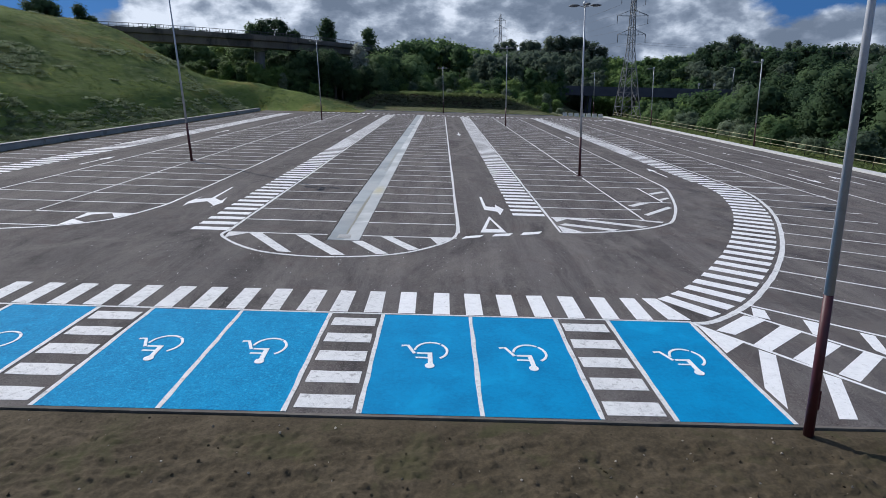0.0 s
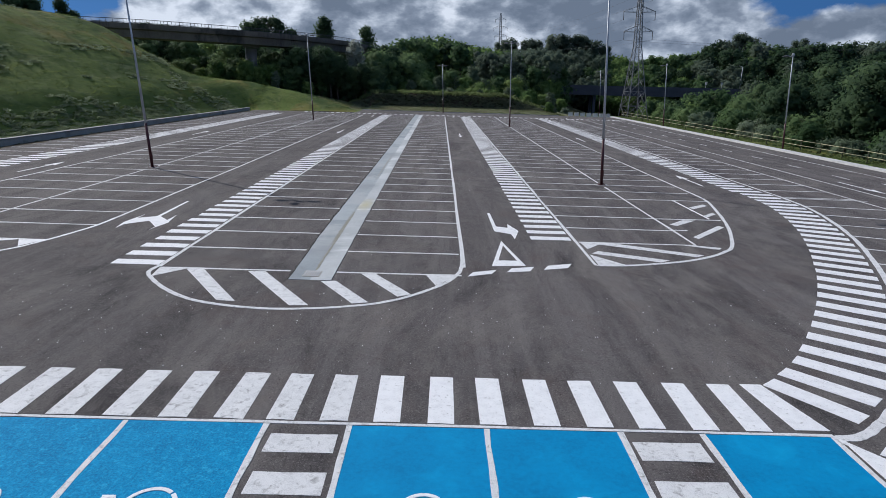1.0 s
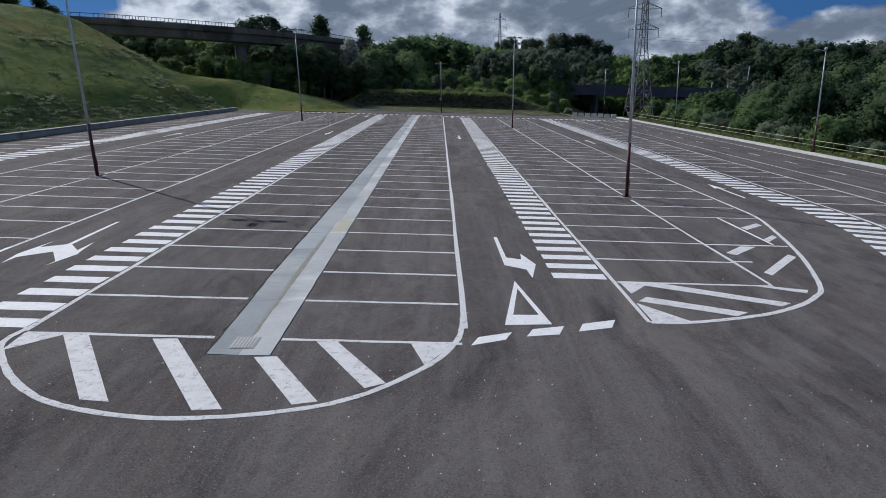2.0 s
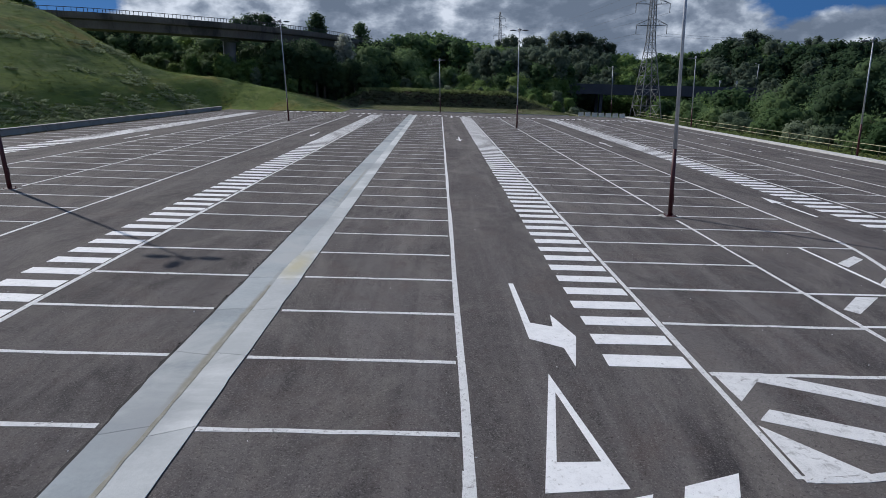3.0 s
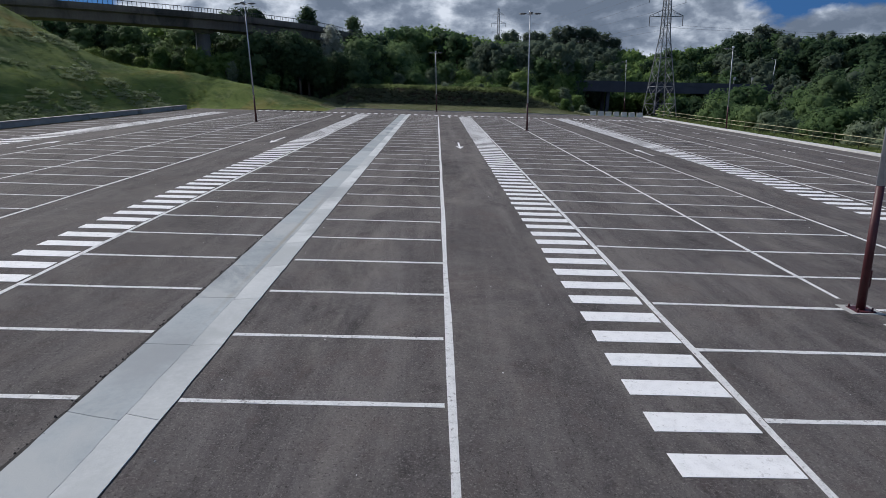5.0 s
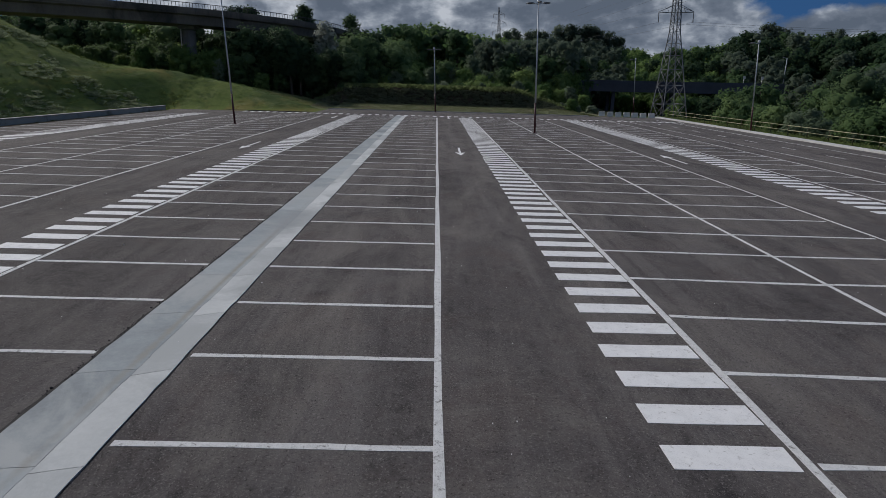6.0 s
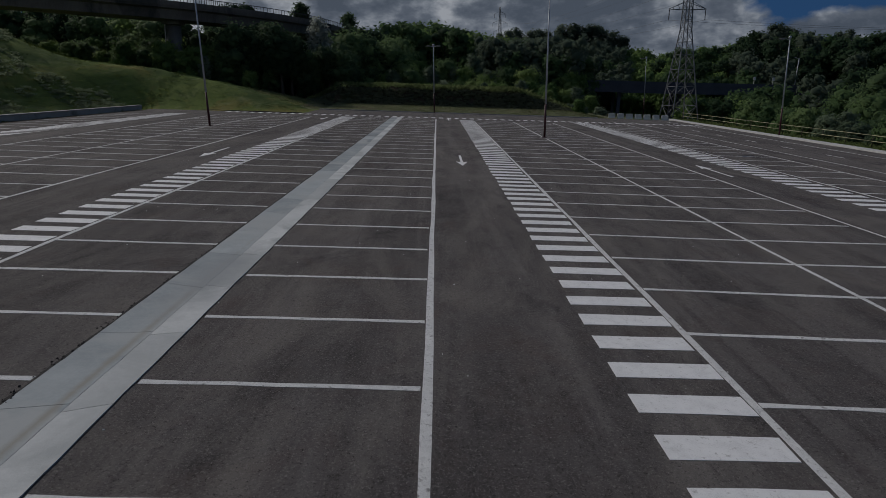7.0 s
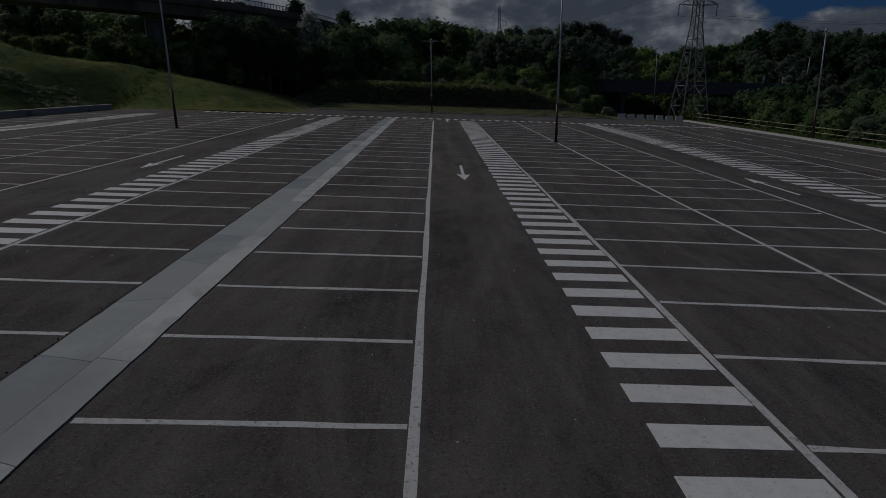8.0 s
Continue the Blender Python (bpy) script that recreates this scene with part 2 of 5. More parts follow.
def stain_over(m, centre, scale, colour, edge=(0.35, 0.75), rough_scale=2.0):
    """Mixes a stain with a shape of its own, an uneven oval round a plan point, over a material."""
    t = m.node_tree
    out = t.nodes["Principled BSDF"]
    before = out.inputs["Base Color"].links[0].from_socket
    geo = t.nodes.new("ShaderNodeNewGeometry")
    mp = t.nodes.new("ShaderNodeMapping")
    p = W(*centre)
    mp.inputs["Location"].default_value = (-p.x * scale[0], -p.y * scale[1], 0)
    mp.inputs["Scale"].default_value = (scale[0], scale[1], 0)
    t.links.new(geo.outputs["Position"], mp.inputs["Vector"])
    size = t.nodes.new("ShaderNodeVectorMath")
    size.operation = "LENGTH"
    t.links.new(mp.outputs[0], size.inputs[0])
    n = node(t, "ShaderNodeTexNoise", Scale=rough_scale, Detail=7.0, Roughness=0.65)
    t.links.new(geo.outputs["Position"], n.inputs["Vector"])
    add = node(t, "ShaderNodeMath")
    add.operation = "ADD"
    t.links.new(size.outputs["Value"], add.inputs[0])
    t.links.new(n.outputs["Fac"], add.inputs[1])
    r = node(t, "ShaderNodeMapRange", From_Min=edge[0] + 0.5, From_Max=edge[1] + 0.5, To_Min=0.85, To_Max=0.0)
    t.links.new(add.outputs[0], r.inputs["Value"])
    x = t.nodes.new("ShaderNodeMix")
    x.data_type = "RGBA"
    x.inputs["B"].default_value = (*colour, 1)
    t.links.new(r.outputs[0], x.inputs["Factor"])
    t.links.new(before, x.inputs["A"])
    t.links.new(x.outputs["Result"], out.inputs["Base Color"])


stain_over(PALER_GUTTER, (-4.40, 8.55), (2.6, 0.62), (0.47, 0.435, 0.29), (0.25, 1.15))
for mat in (GUTTER, PALER_GUTTER):
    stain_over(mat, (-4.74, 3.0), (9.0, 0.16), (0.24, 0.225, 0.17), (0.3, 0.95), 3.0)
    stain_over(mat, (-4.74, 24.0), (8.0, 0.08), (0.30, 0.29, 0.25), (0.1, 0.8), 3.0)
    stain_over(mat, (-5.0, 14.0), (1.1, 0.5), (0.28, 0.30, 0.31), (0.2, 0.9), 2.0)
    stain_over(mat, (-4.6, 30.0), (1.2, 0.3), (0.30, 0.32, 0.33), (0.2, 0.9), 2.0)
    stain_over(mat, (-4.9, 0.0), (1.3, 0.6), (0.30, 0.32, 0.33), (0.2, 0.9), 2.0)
KERB = material("kerb_concrete", [(0.22, 0.22, 0.21), (0.34, 0.34, 0.33), (0.44, 0.44, 0.42)], 0.7, 8, 0.9, 0.3, 30, 0.4, stains=(0.12, 0.12, 0.10), stain_scale=0.5, stain_at=(0.52, 0.7))
WALL_GREY = material("weathered_wall", [(0.33, 0.305, 0.26), (0.44, 0.41, 0.355), (0.54, 0.51, 0.45)], 0.8, 8, 0.9, 0.3, 30, 0.4, stains=(0.10, 0.105, 0.075), stain_scale=0.4, stain_at=(0.56, 0.72))
WHITE_CONCRETE = material("white_concrete", [(0.40, 0.40, 0.39), (0.55, 0.55, 0.53), (0.66, 0.66, 0.64)], 1.2, 7, 0.9, 0.2, 30, 0.35)
DARK_CONCRETE = material("bridge_concrete", [(0.095, 0.083, 0.070), (0.150, 0.133, 0.115), (0.205, 0.185, 0.16)], 0.25, 8, 0.9, 0.2, 10, 0.35, (1, 1, 0.4), stains=(0.045, 0.045, 0.042), stain_scale=0.15)
PIER = material("pier_concrete", [(0.11, 0.11, 0.105), (0.17, 0.17, 0.165), (0.22, 0.22, 0.21)], 0.4, 8, 0.9, 0.2, 10, 0.35, (1, 1, 0.3))
BLUE_STEEL = material("dull_blue_girder", [(0.034, 0.040, 0.060), (0.050, 0.058, 0.082), (0.066, 0.076, 0.10)], 0.3, 6, 0.7, 0.0)
STEEL = material("galvanised_steel", [(0.38, 0.40, 0.43), (0.47, 0.49, 0.52), (0.55, 0.57, 0.60)], 3.0, 6, 0.5, 0.05, 60, 0.4, metal=0.25)
MAROON = material("maroon_paint", [(0.042, 0.008, 0.012), (0.068, 0.012, 0.017), (0.09, 0.020, 0.023)], 3.0, 8, 0.5, 0.15, 50, 0.4, stains=(0.14, 0.05, 0.045), stain_scale=4.0, stain_at=(0.62, 0.75))
PYLON_STEEL = material("dull_pylon_steel", [(0.16, 0.17, 0.18), (0.24, 0.25, 0.26), (0.30, 0.31, 0.32)], 1.0, 5, 0.6, 0.0, metal=0.3)
WIRE = material("dark_wire", [(0.05, 0.05, 0.055), (0.07, 0.07, 0.075)], 1.0, 3, 0.6)
GLASS_DARK = material("insulator_glaze", [(0.06, 0.05, 0.045), (0.10, 0.09, 0.08)], 3.0, 3, 0.3)
LAMP_GREY = material("lamp_housing", [(0.10, 0.105, 0.11), (0.15, 0.155, 0.16)], 3.0, 3, 0.5)
LENS = material("lamp_lens", [(0.30, 0.31, 0.32), (0.42, 0.43, 0.44)], 3.0, 3, 0.2)
RAIL = material("pale_yellow_rail", [(0.28, 0.265, 0.15), (0.40, 0.385, 0.23), (0.50, 0.48, 0.31)], 2.0, 6, 0.7, 0.1, 30, 0.4)
WOOD_POST = material("grey_wood_post", [(0.05, 0.05, 0.03), (0.09, 0.085, 0.055), (0.14, 0.13, 0.085)], 3.0, 6, 0.85, 0.2, 30, 0.4)
DIRT = material("brown_soil", [(0.034, 0.027, 0.016), (0.070, 0.055, 0.034), (0.122, 0.097, 0.064)], 1.1, 10, 0.95, 1.0, 11, 0.50, stains=(0.056, 0.056, 0.024), stain_scale=0.8, stain_at=(0.52, 0.72), spec=0.2)
STONE = material("loose_stone", [(0.14, 0.12, 0.09), (0.26, 0.225, 0.175), (0.40, 0.36, 0.30)], 6.0, 5, 0.9, 0.2, 60, 0.4, island=0.5)


def meadow(name, shift=1.0, through_light=0.0):
    """Rough grass: green ground with dry ochre sweeps, dark lush drifts and pale seed heads, lying along the slope."""
    m = material(name, [tuple(shift * v for v in c) for c in ((0.084, 0.120, 0.034), (0.122, 0.162, 0.045), (0.168, 0.192, 0.062))], 0.16, 9, 0.95, 0.7, 2.2, 0.35, (1, 0.55, 1), spec=0.05, through_light=through_light)
    t = m.node_tree
    out = t.nodes["Principled BSDF"]
    colour = out.inputs["Base Color"].links[0].from_socket
    geo = t.nodes.new("ShaderNodeNewGeometry")
    for scale, stretch, low, high, tint, share in ((0.10, (1.0, 0.45, 1.6), 0.52, 0.64, (0.195, 0.162, 0.055), 0.85), (0.13, (0.8, 0.5, 1.5), 0.50, 0.62, (0.056, 0.092, 0.030), 0.90), (0.45, (1.0, 0.35, 1.8), 0.54, 0.68, (0.215, 0.235, 0.110), 0.50), (1.1, (1.0, 0.4, 1.5), 0.50, 0.66, (0.055, 0.080, 0.026), 0.50)):
        mp = t.nodes.new("ShaderNodeMapping")
        mp.inputs["Scale"].default_value = stretch
        mp.inputs["Location"].default_value = (17.0 * scale, 31.0 * high, 5.0 * low)
        mp.inputs["Rotation"].default_value = (0, 0, radians(-14))
        t.links.new(geo.outputs["Position"], mp.inputs["Vector"])
        n = node(t, "ShaderNodeTexNoise", Scale=scale, Detail=8.0, Roughness=0.62, Distortion=0.7)
        t.links.new(mp.outputs[0], n.inputs["Vector"])
        r = node(t, "ShaderNodeMapRange", From_Min=low, From_Max=high, To_Min=0.0, To_Max=share)
        t.links.new(n.outputs["Fac"], r.inputs["Value"])
        x = t.nodes.new("ShaderNodeMix")
        x.data_type = "RGBA"
        x.inputs["B"].default_value = (*(shift * v for v in tint), 1)
        t.links.new(r.outputs[0], x.inputs["Factor"])
        t.links.new(colour, x.inputs["A"])
        colour = x.outputs["Result"]
    t.links.new(colour, out.inputs["Base Color"])
    for n in t.nodes:
        if n.type == "BSDF_TRANSLUCENT":
            t.links.new(colour, n.inputs["Color"])
    return m


MEADOW = meadow("meadow", 1.05)
VERGE = material("rough_verge", [(0.130, 0.150, 0.080), (0.185, 0.200, 0.110), (0.25, 0.255, 0.155)], 0.5, 9, 0.95, 0.6, 3.0, 0.4, stains=(0.150, 0.130, 0.085), stain_scale=0.3, spec=0.05)
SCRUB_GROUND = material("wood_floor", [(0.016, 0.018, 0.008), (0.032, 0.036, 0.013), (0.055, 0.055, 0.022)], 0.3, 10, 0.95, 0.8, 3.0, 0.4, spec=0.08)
BERM_EARTH = material("reddish_earth", [(0.028, 0.022, 0.016), (0.055, 0.042, 0.030), (0.085, 0.062, 0.044)], 0.5, 10, 0.95, 0.9, 3.0, 0.45, stains=(0.035, 0.042, 0.015), stain_scale=0.3, stain_at=(0.45, 0.58), spec=0.08)
BLADES = meadow("grass_blades", 1.16, 0.8)
DULL_BLADES = material("dull_grass_blades", [(0.125, 0.150, 0.070), (0.185, 0.205, 0.100), (0.26, 0.265, 0.150)], 0.3, 6, 0.8, island=0.2, through_light=0.3, spec=0.1)
MOUND_BLADES = material("mound_grass_blades", [(0.135, 0.185, 0.075), (0.195, 0.250, 0.105), (0.27, 0.315, 0.155)], 0.3, 6, 0.8, island=0.15, through_light=0.6, spec=0.1)
BRAMBLE = material("dark_bramble", [(0.085, 0.100, 0.060), (0.125, 0.140, 0.085), (0.18, 0.185, 0.125)], 0.3, 6, 0.85, island=0.15, through_light=0.4, spec=0.15)
SCRUB = material("grey_green_scrub", [(0.20, 0.255, 0.145), (0.29, 0.350, 0.220), (0.41, 0.465, 0.33)], 0.3, 5, 0.8, island=0.15, through_light=0.75, spec=0.2)
BARK = material("bark", [(0.035, 0.028, 0.020), (0.06, 0.05, 0.038), (0.09, 0.08, 0.062)], 2.0, 6, 0.9, 0.4, 12, 0.4, (1, 1, 0.3))


def leaves(name, low, mid, high):
    return material(name, [low, mid, high], 0.055, 5, 0.75, island=0.20, per_object=0.48, fine=0.3, through_light=0.5, spec=0.1)


LEAF_DARK = leaves("dark_leaves", (0.045, 0.082, 0.042), (0.072, 0.120, 0.058), (0.108, 0.166, 0.078))
LEAF_MID = leaves("green_leaves", (0.060, 0.112, 0.048), (0.106, 0.174, 0.070), (0.165, 0.240, 0.100))
LEAF_FRESH = leaves("fresh_leaves", (0.092, 0.165, 0.052), (0.155, 0.242, 0.076), (0.225, 0.310, 0.104))
LEAF_GREY = leaves("grey_green_leaves", (0.086, 0.126, 0.080), (0.145, 0.195, 0.124), (0.215, 0.265, 0.18))
LEAF_GUM = leaves("gum_leaves", (0.070, 0.100, 0.072), (0.114, 0.152, 0.106), (0.172, 0.212, 0.150))
LEAF_PALE = leaves("pale_silver_leaves", (0.20, 0.23, 0.18), (0.30, 0.33, 0.28), (0.42, 0.45, 0.40))


# ---- mesh helpers ----
def mesh_object(name, bm, mat, parent=None, m=None, label=""):
    me = bpy.data.meshes.new(name)
    bm.to_mesh(me)
    bm.free()
    me.materials.append(mat)
    ob = new(name, me)
    ob.parent = parent
    if m is not None:
        ob.matrix_basis = m
    return tagged(ob, label)


def part(name, bm, mat, parent, label="", m=None):
    return mesh_object(name, bm, mat, parent, m, label)


def again(name, source, parent, m):
    ob = new(name, source.data)
    ob.parent, ob.matrix_basis = parent, m
    return ob


def holder(name, m, label, category, group="", kind=""):
    ob = new(name)
    ob.empty_display_size = 0.3
    ob.matrix_basis = m
    return tagged(ob, label, category, group, kind)


def slab(points, low=-0.02, high=0.005, bm=None):
    """A thin plate with the given outline."""
    bm = bm or bmesh.new()
    area = sum(a[0] * b[1] - b[0] * a[1] for a, b in zip(points, points[1:] + points[:1]))
    if area < 0:
        points = points[::-1]
    top = [bm.verts.new((x, y, high)) for x, y in points]
    foot = [bm.verts.new((x, y, low)) for x, y in points]
    bm.faces.new(top)
    for n in range(len(points)):
        bm.faces.new((top[n - 1], foot[n - 1], foot[n], top[n]))
    return bm


def rect(x0, y0, x1, y1):
    return [(x0, y0), (x1, y0), (x1, y1), (x0, y1)]


def ribbon(line, width, low=-0.02, high=0.005, bm=None, wobble=0.0):
    """A plate of even width along a line of points."""
    bm = bm or bmesh.new()
    rows = []
    for n, p in enumerate(line):
        a, b = line[max(0, n - 1)], line[min(len(line) - 1, n + 1)]
        d = Vector((b[0] - a[0], b[1] - a[1])).normalized()
        w = width / 2 + random.uniform(-wobble, wobble)
        s = random.uniform(-wobble, wobble)
        l = (p[0] - d.y * (w + s), p[1] + d.x * (w + s))
        r = (p[0] + d.y * (w - s), p[1] - d.x * (w - s))
        rows.append([bm.verts.new((*l, low)), bm.verts.new((*l, high)), bm.verts.new((*r, high)), bm.verts.new((*r, low))])
    for a, b in zip(rows, rows[1:]):
        for n in range(3):
            bm.faces.new((a[n], a[n + 1], b[n + 1], b[n]))
    bm.faces.new(rows[0][::-1])
    bm.faces.new(rows[-1])
    return bm


def curve_through(points, steps=10):
    """A smooth line through control points."""
    pts = [points[0], *points, points[-1]]
    out = []
    for a, b, c, d in zip(pts, pts[1:], pts[2:], pts[3:]):
        for n in range(steps):
            t = n / steps
            out.append(tuple(0.5 * (2 * q + (r - p) * t + (2 * p - 5 * q + 4 * r - s) * t * t + (3 * q - p - 3 * r + s) * t ** 3)
                             for p, q, r, s in zip(a, b, c, d)))
    return out + [tuple(points[-1])]


def straight(a, b, step=1.5):
    n = max(2, int((Vector(b) - Vector(a)).length / step) + 1)
    return [tuple(Vector(a).lerp(Vector(b), k / (n - 1))) for k in range(n)]


def box(bm, x0, y0, z0, x1, y1, z1):
    v = [bm.verts.new(p) for p in ((x0, y0, z0), (x1, y0, z0), (x1, y1, z0), (x0, y1, z0), (x0, y0, z1), (x1, y0, z1), (x1, y1, z1), (x0, y1, z1))]
    for f in ((3, 2, 1, 0), (4, 5, 6, 7), (0, 1, 5, 4), (1, 2, 6, 5), (2, 3, 7, 6), (3, 0, 4, 7)):
        bm.faces.new([v[n] for n in f])
    return bm


def bevelled(bm, width, segments=2):
    bmesh.ops.bevel(bm, geom=bm.edges[:], offset=width, segments=segments, affect="EDGES", profile=0.6)
    return bm


def tube(bm, line, radii, sides=8):
    """A round bar along 3D points."""
    rings = []
    for n, p in enumerate(line):
        p = Vector(p)
        d = (Vector(line[min(len(line) - 1, n + 1)]) - Vector(line[max(0, n - 1)])).normalized()
        u = d.orthogonal().normalized()
        v = d.cross(u)
        r = radii[n] if isinstance(radii, (list, tuple)) else radii
        rings.append([bm.verts.new(p + r * (u * math.cos(2 * math.pi * k / sides) + v * math.sin(2 * math.pi * k / sides))) for k in range(sides)])
    for a, b in zip(rings, rings[1:]):
        for k in range(sides):
            bm.faces.new((a[k - 1], a[k], b[k], b[k - 1]))
    bm.faces.new(rings[0][::-1])
    bm.faces.new(rings[-1])
    for f in bm.faces:
        f.smooth = True
    return bm


def beam(bm, p, q, w):
    return tube(bm, [p, q], w * 0.7, 4)


def soft(a, b, x):
    t = min(1.0, max(0.0, (x - a) / (b - a)))
    return t * t * (3 - 2 * t)


# ---- ground ----
def bank_edge(y):
    """Where the foot of the grass bank runs, up to the end of the wall."""
    return -36.3


# Height of the grassy ridge beyond the north-west corner, west to east.
RIDGE = ((-90, 9.0), (-75, 8.0), (-60, 6.6), (-51, 5.9), (-46, 5.5), (-40.5, 4.95), (-36, 4.35), (-31, 3.55), (-27, 2.8), (-22, 1.2), (-18.5, 0.2), (-16, 0.0))


def ridge(x):
    return float(np.interp(x, [a for a, _ in RIDGE], [b for _, b in RIDGE]))


# Height of the wooded skyline over the lot, as a slope seen from its south end, by bearing (x over y).
WOODLINE = ((-0.45, 0.05), (-0.3, 0.046), (-0.183, 0.036), (-0.137, 0.036), (-0.107, 0.041), (-0.085, 0.050), (-0.073, 0.060), (-0.048, 0.0688), (-0.015, 0.0684), (0.01, 0.0668), (0.031, 0.0635), (0.051, 0.0553), (0.065, 0.0538), (0.079, 0.051), (0.096, 0.051), (0.108, 0.054), (0.134, 0.055), (0.18, 0.057),
            (0.205, 0.059), (0.226, 0.060), (0.244, 0.058), (0.265, 0.057), (0.283, 0.0584), (0.317, 0.0596), (0.368, 0.0639), (0.41, 0.0657), (0.435, 0.0681), (0.46, 0.07), (0.481, 0.073), (0.502, 0.0727), (0.525, 0.0703), (0.563, 0.0709), (0.579, 0.073), (0.615, 0.0687), (0.672, 0.071), (0.9, 0.072))


def skyline(x, y):
    turn = x / max(1.0, abs(y + 10))
    return float(np.interp(turn, [a for a, _ in WOODLINE], [b for _, b in WOODLINE]))


def land(x, y):
    """Height of the ground over the plane of the lot."""
    z = -0.12
    d = bank_edge(y) - x
    if d > 0:
        z += 0.25 * soft(0, 2, d) + 0.60 * d * soft(0, 6, d)
        top = 15.5 + 3.0 * soft(85, 110, y)
        if z > top - 3:
            z = top - 3 + 3 * (1 - math.exp(-(z - top + 3) / 3))
        west = soft(0, 10, d)
        z += (ridge(x) - z) * soft(94.8 - 6.8 * west, 107.0 - west, y)
    elif x < -16:
        z += ridge(x) * soft(94.8, 107.0, y)
    if x < -16:
        rough = soft(1, 8, d) if y < 94 else soft(98, 104, y)
        z += rough * (0.35 * noise.noise((x * 0.13, y * 0.10, 0)) + 0.20 * noise.noise((x * 0.5, y * 0.4, 3)) + 0.12 * noise.noise((x * 0.9, y * 0.7, 6)))
        z -= 0.06 * max(0.0, y - 107) * (1 - soft(119, 150, y)) + soft(119, 150, y) * (2.0 + 0.45 * max(0.0, ridge(x)))
    if x > 40:
        z -= 4.6 * soft(40.5, 56, x)
    if y > 109:
        mound = soft(-22, -16, x) * (1 - soft(11, 25, x)) * soft(118.5, 122.0, y) * (1 - soft(127, 138, y))
        z += 0.7 * soft(109.5, 118, y) * soft(-30, -22, x) * (1 - soft(20, 27, x)) * (1 - soft(127, 140, y))
        z += mound * (3.0 + 0.35 * noise.noise((x * 0.2, y * 0.2, 8)))
        z += 8 * soft(140, 205, y) * soft(-30, -5, x) * (1 - soft(28, 46, x)) * (1 - soft(225, 320, y))
        z -= 1.5 * soft(24, 48, x) * soft(112, 150, y)
    # The hills round the valley.
    far = math.hypot(x, y)
    turn = x / max(1.0, abs(y))
    hill = (285 * skyline(x, y) - 6.5 + 6.1 * soft(40, 56, x)) * soft(-1.2, -0.5, turn)
    z += hill * soft(205, 285, far) * soft(-120, 60, y)
    z += 12 * soft(80, 200, x) * (1 - soft(150, 220, y))
    return z


def axis(lo, hi, step, reach):
    inner = list(np.arange(lo, hi + 0.01, step))
    out, s, a = [], step, inner[-1]
    while a < reach:
        s *= 1.35
        a += s
        out.append(a)
    back_side, s, a = [], step, inner[0]
    while a > -reach:
        s *= 1.35
        a -= s
        back_side.append(a)
    return back_side[::-1] + inner + out


def sheet(xs, ys, height, m=SLOPE):
    verts = [m @ Vector((x, y, height(x, y))) for y in ys for x in xs]
    w = len(xs)
    faces = [(j * w + i, j * w + i + 1, (j + 1) * w + i + 1, (j + 1) * w + i) for j in range(len(ys) - 1) for i in range(w - 1)]
    return verts, faces


verts, faces = sheet(axis(-100, 70, 1.0, 1900), axis(-30, 160, 1.0, 1900), land)
me = bpy.data.meshes.new("ground")
me.from_pydata(verts, [], faces)
for mat in (MEADOW, SCRUB_GROUND, BERM_EARTH, DIRT, VERGE):
    me.materials.append(mat)
flatten = SLOPE.inverted()
for f in me.polygons:
    c = flatten @ f.center
    f.use_smooth = True
    if 118.6 < c.y < 122.4 and -26 < c.x < 26:
        f.material_index = 2
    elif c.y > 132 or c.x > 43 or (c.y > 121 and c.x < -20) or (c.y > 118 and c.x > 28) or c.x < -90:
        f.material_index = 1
    elif 108 < c.y < 132 and -20 < c.x < 30:
        f.material_index = 4
    elif c.y < -17.4 and abs(c.x) < 60:
        f.material_index = 3
tagged(new("ground", me), "grassy and wooded ground round the car park", "ground", kind="structure")

LOT_W, LOT_E, LOT_S, LOT_N = -35.3, 35.2, -16.75, 109.0
# The north-west corner of the lot ends earlier, at the foot of the ridge.
xs, ys = list(np.linspace(LOT_W, -17.0, 10)) + list(np.linspace(-15.0, LOT_E, 26)), list(np.linspace(LOT_S, 96.6, 58)) + list(np.linspace(99, LOT_N, 6))
verts, faces = sheet(xs, ys, lambda x, y: 0.0)
faces = [f for f in faces if not (f[0] % len(xs) < 9 and f[0] // len(xs) > 56)]
me = bpy.data.meshes.new("car_park_surface")
me.from_pydata(verts, [], faces)
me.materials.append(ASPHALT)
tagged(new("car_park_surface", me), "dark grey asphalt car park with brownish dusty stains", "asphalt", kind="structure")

# Bare soil in front of the bays, with an edging strip between.
xs = list(np.arange(-30, -17.9, 0.4)) + list(np.arange(-17.6, 15.5, 0.055)) + list(np.arange(15.8, 30.1, 0.4))
ys = list(np.arange(-27.0, -22.1, 0.35)) + list(np.arange(-21.8, -16.85, 0.055))


